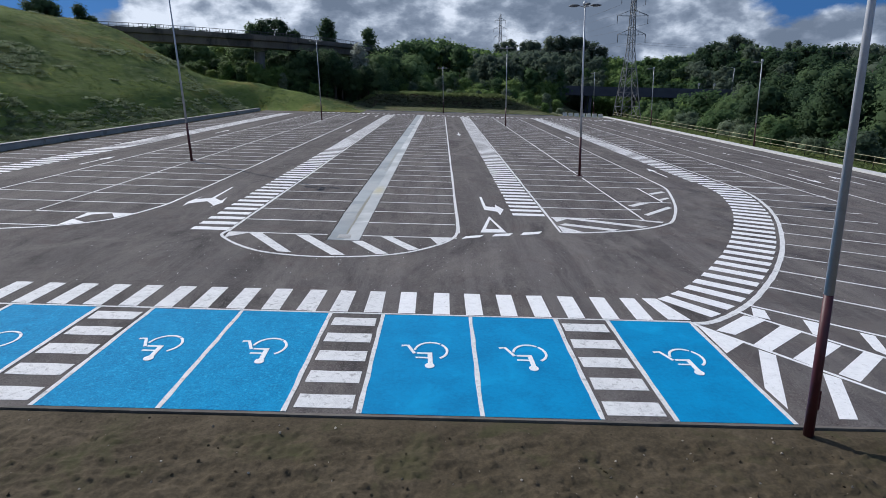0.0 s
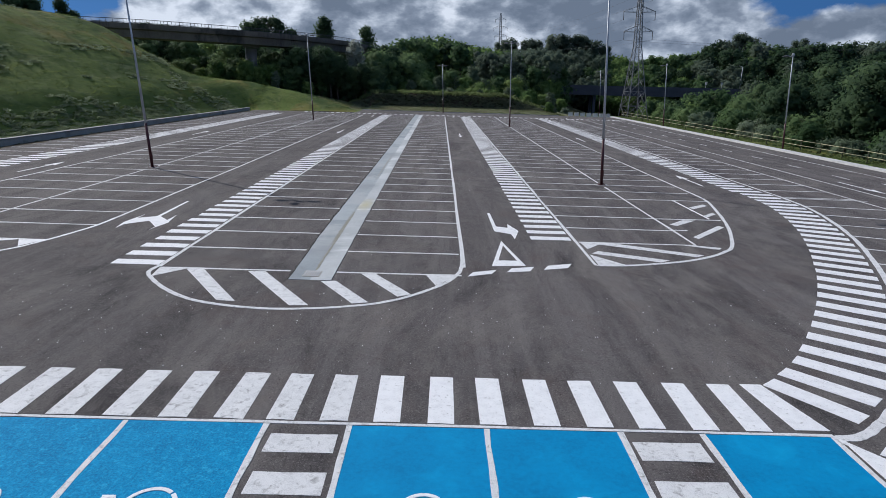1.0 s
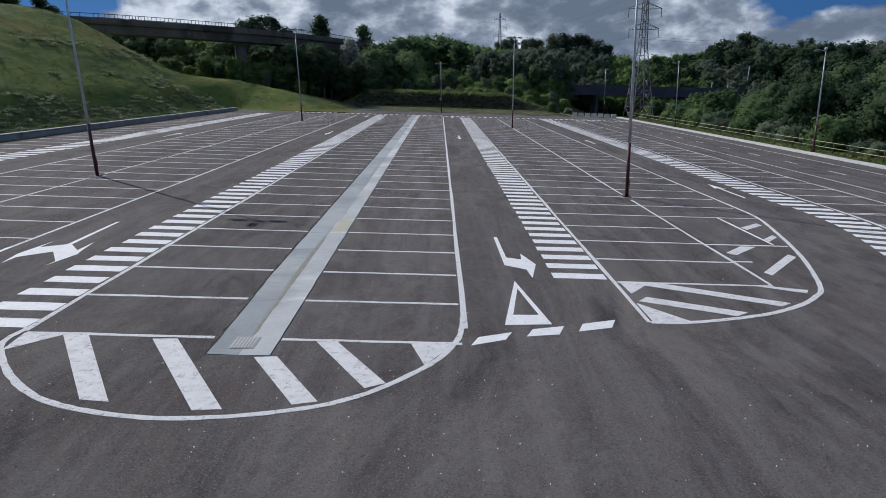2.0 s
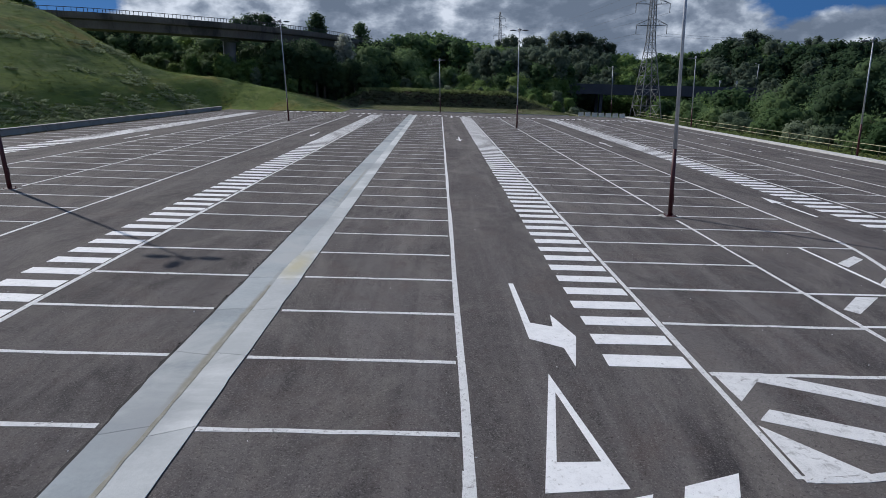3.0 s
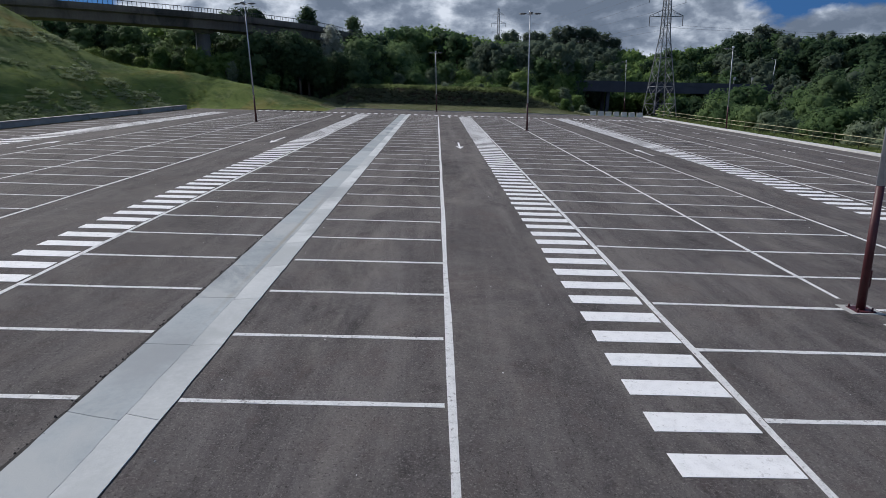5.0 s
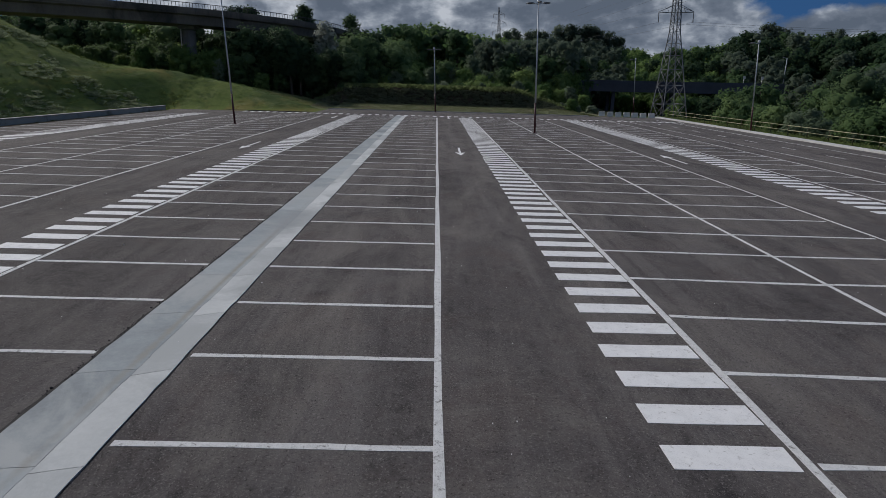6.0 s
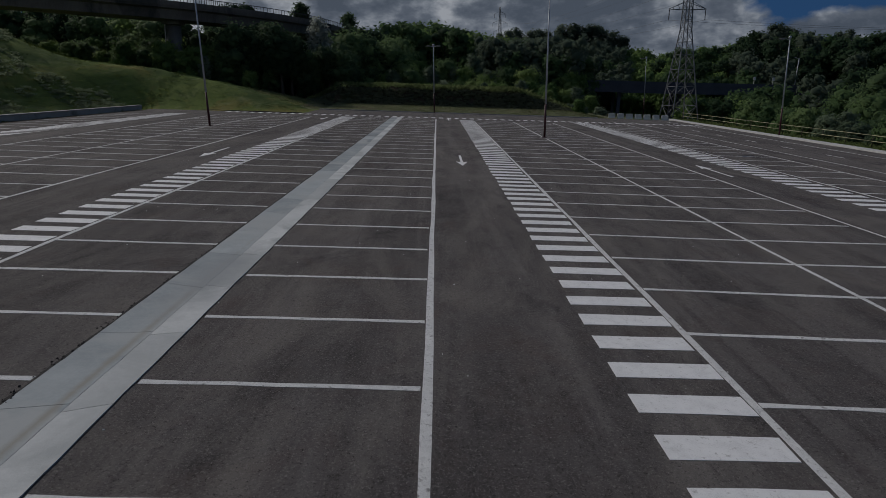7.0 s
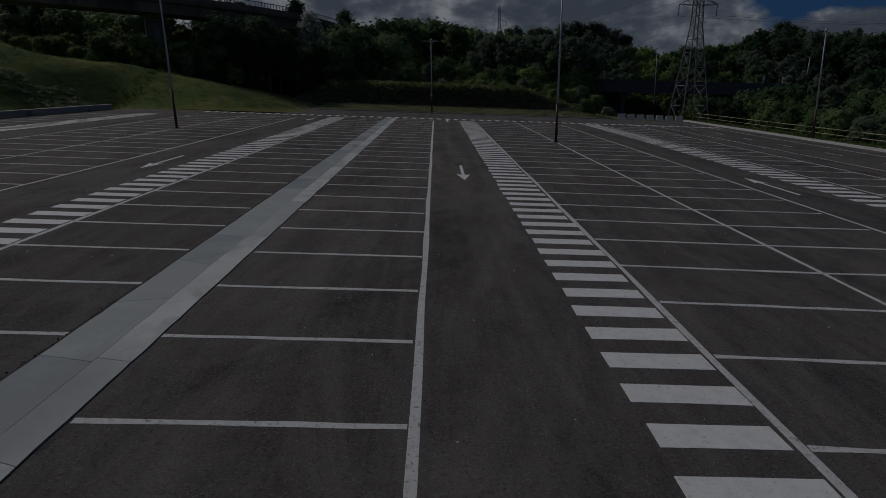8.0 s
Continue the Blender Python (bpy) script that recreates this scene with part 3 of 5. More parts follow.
def soil(x, y):
    e = min(1.0, (-16.85 - y) / 0.8)
    rim = soft(28, 30, abs(x)) + soft(25.5, 27, -y)
    lumps = 0.06 * noise.noise((x * 0.7, y * 0.9, 1)) + 0.045 * noise.noise((x * 1.6, y * 3.0, 5)) + 0.035 * noise.noise((x * 5.5, y * 6, 9))
    tracks = 0.045 * noise.noise((x * 0.5 + y * 0.25, y * 3.4 - x * 0.5, 12)) * (0.5 + noise.noise((x * 0.3, y * 0.4, 15)))
    clods = 0.110 * max(0.0, noise.noise((x * 8, y * 9, 2)) - 0.20) + 0.022 * noise.noise((x * 19, y * 20, 6))
    return e * (lumps + tracks + clods) - 0.25 * rim


verts, faces = sheet(xs, ys, soil)
me = bpy.data.meshes.new("soil_verge")
me.from_pydata(verts, [], faces)
me.materials.append(DIRT)
for f in me.polygons:
    f.use_smooth = True
tagged(new("soil_verge", me), "bare brown soil verge with small stones", "soil", kind="structure")
edging = mesh_object("edging", ribbon(straight((-35, -16.80), (35, -16.80)), 0.07, -0.1, 0.022, wobble=0.006), DARK_CONCRETE, None, SLOPE)
tagged(edging, "thin dark concrete edging between bays and soil", "edging", kind="structure")

# ---- markings ----
rng = random.Random(4)
line_meshes = {}


def painted_line(length, width=0.118):
    """A bay line along +x from the origin; a few hand-painted variants are shared."""
    key = (round(length, 2), rng.randrange(3))
    if key not in line_meshes:
        me = bpy.data.meshes.new("bay_line")
        bm = ribbon(straight((0, 0), (length, 0), 0.6), width, wobble=0.012)
        bm.to_mesh(me)
        bm.free()
        me.materials.append(LINE_WHITE)
        line_meshes[key] = me
    return line_meshes[key]


def bay_row(label, x0, x1, ys, edges=(), sag=(0.0, 0.0)):
    """Bay lines from x0 to x1 at each y, their two ends set back by sag in the long rows, and long edge lines (x, y0, y1, width)."""
    row = holder("parking_row", SLOPE, label, "parking bays", "parking rows", "structure")
    for x, y0, y1, width in edges:
        part("edge_line", ribbon(straight((x, y0), (x, y1), 2.5), width, wobble=0.012), LINE_WHITE, row)
    for y in ys:
        ob = new("bay_line", painted_line(x1 - x0))
        ob.parent = row
        far = soft(12, 22, y)
        tilt = math.degrees(math.atan2(far * (sag[0] - sag[1]), x1 - x0))
        ob.matrix_basis = pose(x0 + rng.uniform(-0.03, 0.03), y - far * sag[0] + rng.uniform(-0.02, 0.02), 0, 0, 0, tilt + rng.uniform(-0.25, 0.25))
    return row


stripe_meshes = {}


def stripe(parent, x0, x1, y, depth=0.52, mat=WHITE, turn=0.0, name="stripe"):
    key = (round(x1 - x0, 2), depth, mat.name, rng.randrange(3))
    if key not in stripe_meshes:
        me = bpy.data.meshes.new(name)
        j = lambda: rng.uniform(-0.015, 0.015)
        w = x1 - x0
        bm = slab([(j(), j()), (w / 2, j()), (w + j(), j()), (w + j(), depth + j()), (w / 2, depth + j()), (j(), depth + j())], high=0.006)
        bm.to_mesh(me)
        bm.free()
        me.materials.append(mat)
        stripe_meshes[key] = me
    ob = new(name, stripe_meshes[key])
    ob.parent = parent
    ob.matrix_basis = pose(x0, y, 0, 0, 0, turn)
    return ob


B = 2.5
END = 92.5
ks = lambda first, off=0.0, last=END: [off + B * k for k in range(first, 60) if off + B * k <= last]
bay_row("white bay lines between a lane and the concrete gutter", -4.0, -0.03, ks(-1), [(0.055, -1.6, END, 0.135)])
bay_row("white bay lines between the gutter and a striped walkway", -9.62, -5.52, ks(-1), [(-9.68, -2.4, END, 0.13)])
bay_row("white bay lines beside a striped walkway, facing the next row", 4.72, 9.40, ks(1, -0.23), [(4.635, -0.9, END, 0.125), (9.42, 2.4, 16.3, 0.12), (9.42, 17.9, 69.3, 0.12), (9.42, 70.9, END, 0.12)], (0.0, 0.18))
bay_row("white bay lines along the one-way lane", 9.46, 14.05, ks(5, -0.23), [(14.25, 13.0, END, 0.12)], (0.18, 0.20))
bay_row("white bay lines along the lane with the turning arrow", -19.5, -14.5, ks(1, 0.40), [(-14.45, 4.0, END - 3, 0.12)])
bay_row("white bay lines below the grass bank", -24.75, -19.65, ks(0, 0.40, END - 4), [(-19.6, 0.5, 18.2, 0.11), (-19.6, 19.8, 70.6, 0.11), (-19.6, 72.2, END - 3, 0.11), (-24.8, -6.0, END - 5, 0.12)])
bay_row("white bay lines along the retaining wall", -35.0, -30.6, ks(-1, 0.3, END - 6))
bay_row("white bay lines outside the curved walkway", 19.5, 23.6, ks(6, -0.6), [(19.45, 15.0, END, 0.13), (23.65, 9.0, 100, 0.12), (26.2, 8.0, 100, 0.11), (32.5, 4.0, 104, 0.11)])

# Bays that fan out along the curve of the outer walkway.
OUTER = curve_through([(6.35, -11.45), (7.0, -11.28), (8.2, -10.3), (9.6, -8.75), (12.0, -5.4), (14.5, -1.1), (17.2, 4.7), (19.0, 10.6), (19.45, 15.2)], 12)


FAN_START = 5.38
fan = holder("parking_row", SLOPE, "white bay lines fanning out along the bend", "parking bays", "parking rows", "structure")
part("edge_line", ribbon(OUTER, 0.19, wobble=0.01), OLD_WHITE, fan)


def along_line(line, start, step):
    """Points and headings every step metres along a line of plan points."""
    out, gone, want = [], 0.0, start
    for a, b in zip(line, line[1:]):
        a, b = Vector(a), Vector(b)
        d = (b - a).length
        while want <= gone + d:
            out.append((a.lerp(b, (want - gone) / d), (b - a).normalized()))
            want += step
        gone += d
    return out


for p, d in along_line(OUTER, FAN_START, 2.42):
    ob = new("bay_line", painted_line(4.7))
    ob.parent = fan
    ob.matrix_basis = pose(p.x + 0.1 * d.y, p.y - 0.1 * d.x, 0, 0, 0, math.degrees(math.atan2(-d.x, d.y)))

# Striped walkways.
PITCH = 1.046


def walkway(label, x0, x1, y0, y1):
    w = holder("striped_walkway", SLOPE, label, "walkway", "striped walkways", "structure")
    y = y0
    while y < y1:
        a, b = (x0, x1)
        stripe(w, a + rng.uniform(-0.03, 0.03), b + rng.uniform(-0.03, 0.03), y)
        y += PITCH
    return w


walkway("white striped walkway beside the central lane", 2.92, 4.52, 2.50, END + 1)
walkway("white striped walkway beside the turning lane", -11.35, -9.80, -2.22, END)
walkway("white striped walkway near the grass bank", -30.2, -28.2, -6.5, END - 4)
bend = holder("striped_walkway", SLOPE, "white striped walkway curving out from the blue bays", "walkway", "striped walkways", "structure")
for p, d in along_line(OUTER, 0.95, PITCH):
    q = Vector((p.x - 2.05 * d.y, p.y + 2.05 * d.x))
    stripe(bend, q.x, q.x + 1.8, q.y, turn=math.degrees(math.atan2(-d.x, d.y)))
walkway("white striped walkway beside the eastern lane", 17.2, 19.05, 16.0, END + 2)
front = holder("striped_walkway", SLOPE, "worn white striped walkway in front of the blue bays", "walkway", "striped walkways", "structure")
for k in range(28):
    x = -3.84 + 0.962 * k if k < 10 else -4.78 - 1.0 * (k - 10)
    stripe(front, x, x + (0.48 if k < 10 else 0.53), -11.27, 1.78, OLD_WHITE if x < -2 else WHITE, rng.uniform(-1, 1))
part("end_stripe", slab([(5.55, -9.45), (6.0, -9.45), (6.4, -11.2), (5.75, -11.2)]), WHITE, front)
far_walk = holder("striped_walkway", SLOPE, "white striped walkway across the far end", "walkway", "striped walkways", "structure")
for k in range(62):
    stripe(far_walk, -26 + k * 0.98, -26 + k * 0.98 + 0.5, 95.2 + (-26 + k * 0.98) * 0.03, 1.5)

# Blue bays with their white frames, hatched aisles and access symbols.
X_BLUE = [(-12.65, -10.22), (-8.72, -6.25), (-6.25, -3.80), (-2.33, 0.10), (0.10, 2.48), (3.95, 6.30)]
Y0, Y1 = -16.70, -11.42


def access_symbol(parent, x, y, s=1.0):
    sym = part("access_symbol", bmesh.new(), WHITE, parent, "white painted access symbol")
    bm = bmesh.new()
    arc = lambda cx, cy, r, a0, a1, n=14: [(cx + r * math.cos(radians(a0 + (a1 - a0) * k / n)), cy + r * math.sin(radians(a0 + (a1 - a0) * k / n))) for k in range(n + 1)]
    ribbon(arc(0.20, -0.02, 0.44, 176, 56), 0.066, high=0.008, bm=bm)
    ribbon(arc(0.20, -0.02, 0.44, 50, -56), 0.07, high=0.008, bm=bm)
    ribbon([(-0.62, 0.22), (-0.44, 0.24), (-0.24, -0.18)], 0.08, high=0.009, bm=bm)
    ribbon([(-0.18, -0.16), (0.21, -0.16)], 0.075, high=0.008, bm=bm)
    ribbon([(-0.20, -0.38), (0.15, -0.38)], 0.065, high=0.008, bm=bm)
    ribbon([(0.17, -0.12), (0.20, -0.72)], 0.125, high=0.009, bm=bm)
    slab(arc(0.18, -0.76, 0.125, 0, 345, 12), high=0.010, bm=bm)
    bm.to_mesh(sym.data)
    bm.free()
    sym.matrix_basis = pose(x, y, 0.008, 0, 0, 0) @ Matrix.Diagonal((s, s * 1.22, 1, 1))


for n, (a, b) in enumerate(X_BLUE):
    bay = holder("disabled_bay", SLOPE, "blue painted disabled parking bay with a white access symbol" if n > 1 else "faded blue painted disabled parking bay with a white access symbol", "parking bay", "blue bays", "structure")
    part("blue_paint", slab([(a, Y0), (b, Y0), (b, Y1), ((a + b) / 2, Y1 + 0.01), (a, Y1)], high=0.005), BLUE if n > 2 else FADED_BLUE, bay)
    part("side_line", ribbon(straight((b, Y0), (b, Y1), 0.5), 0.105, high=0.010, wobble=0.009), OLD_WHITE, bay)
    if n in (0, 1, 3, 5):
        part("side_line", ribbon(straight((a, Y0), (a, Y1), 0.5), 0.105, high=0.010, wobble=0.009), OLD_WHITE, bay)
    access_symbol(bay, (a + b) / 2 - (0.09 if n in (0, 1) else 0.02), -13.72, 0.89)
part("front_line", ribbon(straight((-21, -11.36), (6.35, -11.36), 0.8), 0.075, high=0.009, wobble=0.006), OLD_WHITE, front)
for a, b in ((-10.10, -8.86), (-3.66, -2.47), (2.60, 3.82)):
    aisle = holder("hatched_aisle", SLOPE, "aisle of worn white bars between the blue bays", "road marking", "hatched aisles", "structure")
    for k in range(5):
        stripe(aisle, a + 0.02, b - 0.02, -16.52 + k * 1.065, 0.54, OLD_WHITE, 0, "bar")

# Island of the left pair of rows.
isl = holder("painted_island", SLOPE, "rounded painted island with slanting white bars", "road marking", "painted islands", "structure")
part("outline", ribbon(curve_through([(-9.72, -2.2), (-9.65, -3.2), (-8.3, -4.75), (-6.9, -5.55), (-4.85, -5.82), (-2.45, -5.2), (-0.85, -3.7), (-0.15, -2.3), (0.03, -0.9)], 10), 0.135, high=0.007, wobble=0.008), LINE_WHITE, isl)
part("corner_patch", slab([(-9.62, -2.5), (-8.75, -2.55), (-9.5, -3.4)], high=0.004), OLD_WHITE, isl)
part("corner_patch", slab([(-1.2, -2.45), (-0.15, -2.4), (-0.85, -3.6)], high=0.004), OLD_WHITE, isl)
for q in ([(-8.75, -2.56), (-8.22, -2.52), (-6.32, -5.34), (-6.86, -5.28)], [(-6.78, -2.64), (-6.25, -2.60), (-4.30, -5.49), (-4.80, -5.55)], [(-3.24, -2.57), (-2.80, -2.52), (-1.57, -4.40), (-1.95, -4.62)]):
    part("bar", slab(q, high=0.004), OLD_WHITE, isl)
part("bar", slab([(-4.36, -3.42), (-3.9, -3.36), (-2.72, -5.15), (-3.15, -5.28)], high=0.004), OLD_WHITE, isl)

# Island of the middle pair of rows.
isr = holder("painted_island", SLOPE, "painted island with long white bars and corner patches", "road marking", "painted islands", "structure")
part("outline", ribbon(curve_through([(4.68, -0.9), (5.7, -0.84), (7.6, -0.27), (9.0, 0.45), (10.1, 1.35), (10.95, 2.5), (12.4, 6.1), (13.7, 10.6), (14.2, 13.0), (14.25, 16.0)], 10), 0.15, high=0.007, wobble=0.008), LINE_WHITE, isr)
part("corner_patch", slab([(4.8, 2.36), (5.8, 2.36), (4.85, 1.25)], high=0.004), OLD_WHITE, isr)
part("corner_patch", slab([(4.75, 0.48), (5.74, -0.76), (4.75, -0.86)], high=0.004), OLD_WHITE, isr)
for q in ([(5.44, 2.03), (5.88, 2.34), (9.12, 0.80), (8.72, 0.53)], [(4.86, 0.64), (5.2, 1.0), (7.52, -0.02), (7.12, -0.31)], [(8.86, 2.26), (9.2, 2.3), (10.3, 2.0), (10.1, 1.7)],
          [(9.73, 6.05), (10.7, 7.05), (11.3, 7.05), (9.95, 5.75)], [(9.87, 3.7), (11.95, 6.05), (12.07, 5.72), (9.98, 3.4)], [(12.31, 10.35), (13.45, 11.3), (13.5, 10.9), (12.36, 9.9)], [(12.24, 8.3), (12.97, 9.05), (13.0, 8.72), (12.21, 7.85)]):
    part("bar", slab(q, high=0.004), OLD_WHITE, isr)
part("inner_line", ribbon(straight((12.17, 12.35), (12.15, 7.45)), 0.11, high=0.006, wobble=0.006), WHITE, isr)
part("inner_line", ribbon(straight((9.45, 7.2), (12.6, 7.25)), 0.11, high=0.006, wobble=0.006), WHITE, isr)
part("inner_line", ribbon(straight((9.45, 4.9), (10.1, 4.9), 0.4), 0.11, high=0.006, wobble=0.006), WHITE, isr)

# Island of the western rows.
isw = holder("painted_island", SLOPE, "painted end of the western rows with white patches", "road marking", "painted islands", "structure")
part("outline", ribbon(curve_through([(-24.8, -6.0), (-23.0, -4.5), (-20.5, -3.55), (-18.7, -3.0), (-17.0, -2.3), (-15.6, -1.1), (-15.0, 0.3), (-14.5, 2.6), (-14.45, 4.2)], 10), 0.13, high=0.007, wobble=0.006), WHITE, isw)
part("inner_line", ribbon(straight((-24.7, -2.2), (-17.0, -2.2)), 0.11, wobble=0.006), WHITE, isw)
part("inner_line", ribbon(straight((-19.5, 0.5), (-15.0, 0.42)), 0.11, wobble=0.006), WHITE, isw)
part("corner_patch", slab([(-17.0, -2.15), (-17.0, -0.97), (-16.15, -1.54)], high=0.004), WHITE, isw)
part("corner_patch", slab([(-15.95, 0.36), (-15.05, 0.36), (-15.42, -0.5)], high=0.004), WHITE, isw)
part("bar", slab([(-17.0, -0.9), (-17.08, 0.34), (-16.0, 0.36), (-16.7, 0.02), (-16.85, -0.8)], high=0.004), WHITE, isw)

# Hatched corner beside the last blue bay.
cor = holder("painted_corner", SLOPE, "corner of slanting white bars between crossing lines", "road marking", "painted islands", "structure")
for a, b in (((8.72, -9.8), (13.6, -13.95)), ((8.1, -10.4), (11.9, -15.4)), ((6.36, -11.5), (10.0, -16.6))):
    part("cross_line", ribbon(straight(a, b), 0.10, high=0.007, wobble=0.005), WHITE, cor)
for q in ([(8.72, -10.0), (9.0, -10.25), (8.78, -11.0), (8.42, -10.72)], [(9.76, -10.92), (10.1, -11.17), (9.6, -12.2), (9.42, -12.0)], [(10.83, -11.8), (11.12, -12.0), (10.6, -13.4), (10.45, -12.95)],
          [(8.15, -10.72), (8.62, -11.05), (7.2, -12.2), (6.8, -11.92)], [(8.83, -11.45), (9.16, -11.9), (7.66, -13.2), (7.35, -12.85)], [(9.43, -12.33), (9.72, -12.75), (8.22, -14.0), (7.98, -13.6)], [(10.12, -13.05), (10.35, -13.42), (8.87, -14.78), (8.6, -14.4)],
          [(6.42, -11.62), (7.0, -12.4), (7.16, -12.72), (6.42, -13.4)], [(7.36, -13.12), (7.63, -13.45), (6.47, -16.1), (6.45, -15.2)], [(8.24, -14.38), (8.5, -14.65), (7.7, -16.45), (7.32, -16.45)]):
    part("bar", slab(q, high=0.005), WHITE, cor)

# Give-way line, triangle and arrows.
gw = holder("give_way_line", SLOPE, "broken white give-way line across the lane mouth", "road marking", kind="structure")
for q in ([(0.15, -2.56), (0.34, -2.1), (1.14, -1.76), (0.95, -2.2)], [(1.46, -1.98), (1.66, -1.54), (2.45, -1.3), (2.24, -1.82)], [(2.74, -1.6), (2.94, -1.12), (3.82, -0.8), (3.6, -1.32)]):
    part("dash", slab(q), WHITE, gw)
tri = bmesh.new()
o, i = [(1.66, 2.12), (1.02, -1.33), (2.18, -1.2)], [(1.66, 1.42), (1.30, -0.64), (1.95, -0.60)]
for n in range(3):
    slab([o[n - 1], o[n], i[n], i[n - 1]], bm=tri)
tagged(mesh_object("give_way_triangle", tri, WHITE, None, SLOPE), "white give-way triangle painted on asphalt", "road marking", kind="structure")


def arrow(points, label):
    return tagged(mesh_object("road_arrow", slab(points), WHITE, None, SLOPE), label, "road marking", "road arrows", "structure")


arrow([(1.49, 7.4), (1.62, 7.4), (1.68, 4.62), (2.15, 4.42), (2.22, 5.15), (2.56, 3.9), (2.24, 2.45), (2.18, 3.3), (1.53, 3.72)], "white bent arrow painted on the lane")
arrow([(-12.92, 8.2), (-13.03, 8.11), (-12.94, 4.74), (-13.57, 4.3), (-13.58, 5.04), (-13.67, 4.23), (-13.74, 3.48), (-13.56, 2.47), (-13.54, 3.15), (-12.85, 3.84), (-12.16, 2.81), (-12.2, 2.34), (-11.96, 3.62), (-12.03, 3.88), (-12.24, 5.11), (-12.22, 4.07), (-12.78, 4.75)], "white two-way arrow painted on the lane")


def ahead_arrow(x, y, down, size=1.0):
    s = -1 if down else 1
    pts = [(-0.07, -2.4), (0.07, -2.4), (0.07, 0.9), (0.32, 0.7), (0, 2.4), (-0.32, 0.7), (-0.07, 0.9)]
    arrow([(x + size * px, y + s * size * py) for px, py in pts], "white straight arrow painted on the lane")


for x, y, down in ((1.58, 52.2, True), (1.6, 93.5, True), (-12.6, 52.6, True), (15.6, 51.0, False), (16.2, 20.3, False), (-26.1, 18.0, False), (-26.3, 45.2, False), (27.4, 19.3, True), (30.4, 19.2, False), (-12.6, 88.0, True)):
    ahead_arrow(x, y, down)
dashes = holder("lane_dashes", SLOPE, "broken white centre line of the two-way lane", "road marking", kind="structure")
dash = None
for k in range(15):
    if dash is None:
        dash = part("dash", slab(rect(-0.05, 0, 0.05, 2.1)), WHITE, dashes, m=pose(29.2, 4.6, 0))
    else:
        again("dash", dash, dashes, pose(29.2, 4.6 + 6.2 * k, 0))

# ---- concrete gutter between the bays ----
gut = holder("concrete_gutter", SLOPE, "pale concrete drainage gutter with a silt line and a grate", "gutter", kind="structure")
gy = [-3.35, -0.1, 2.6, 5.0, 7.3, 9.75] + [12.0 + 2.45 * k for k in range(35)]
gutter_edge = lambda side, y: {"west": -5.44 + 0.09 * (1 - soft(-3, 3, y)), "fold": -4.70 + 0.09 * soft(8.5, 10.5, y), "east": -4.05}[side] + 0.028 * noise.noise((y * 0.8, len(side), 0)) + 0.016 * noise.noise((y * 2.9, len(side), 5))
skew = [0.0] + [rng.uniform(-0.16, 0.16) for _ in gy[1:]]
for n, (a, b) in enumerate(zip(gy, gy[1:])):
    for west, east, mat, z0, z1 in (("west", "fold", GUTTER, 0.012, -0.004), ("fold", "east", PALER_GUTTER, -0.004, 0.012)):
        bm = bmesh.new()
        rows = []
        for k in range(9):
            f = k / 8
            row = []
            for side, z, lean in ((west, z0 + 0.005, -1), (east, z1 + 0.008, 1)):
                y0, y1 = a + 0.006 + lean * skew[n], b - 0.006 + lean * skew[n + 1]
                y = y0 + (y1 - y0) * f
                row.append((gutter_edge(side, y), y, z))
            mid = [(p + q) / 2 for p, q in zip(*row)]
            bow = 0.05 * noise.noise((n * 3.7, 1.0 if west == "west" else 9.0, 0)) * (1 - f) + 0.05 * noise.noise((n * 3.7 + 3.7, 1.0 if west == "west" else 9.0, 0)) * f
            rows.append([bm.verts.new(row[0]), bm.verts.new((mid[0], mid[1] + bow, mid[2])), bm.verts.new(row[1])])
        for p, q in zip(rows, rows[1:]):
            for k in range(2):
                bm.faces.new((p[k], p[k + 1], q[k + 1], q[k]))
        rim = [v for v in rows[0]] + [r[2] for r in rows[1:]] + [rows[-1][1]] + [r[0] for r in rows[:0:-1]]
        foot = [bm.verts.new((v.co.x, v.co.y, -0.05)) for v in rim]
        for k in range(len(rim)):
            bm.faces.new((rim[k - 1], foot[k - 1], foot[k], rim[k]))
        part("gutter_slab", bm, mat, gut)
grate = part("grate", slab(rect(-5.00, -3.05, -4.48, -2.45), high=0.018), WALL_GREY, gut, "steel drain grate")
part("silt_line", ribbon([(-4.70 + 0.015 * noise.noise((0.9 * k, 0, 0)), -2.3 + 0.3 * k) for k in range(31)], 0.06, low=-0.01, high=0.0078, wobble=0.010), SILT, gut, "brown silt line along the fold")
for k in range(7):
    part("grate_bar", slab(rect(-4.97 + 0.07 * k, -3.02, -4.94 + 0.07 * k, -2.48), low=0.0, high=0.028), STEEL, grate)

for side, start, width, shift in (("west", -3.3, 0.085, -0.02), ("east", -3.3, 0.012, 0.003)):
    line = [(gutter_edge(side, start + 0.25 * k) + shift, start + 0.25 * k) for k in range(392)]
    part("joint", ribbon(line, width, low=-0.03, high=0.006, wobble=0.022 if side == "west" else 0.012), TAR, gut, "dark crumbling joint")

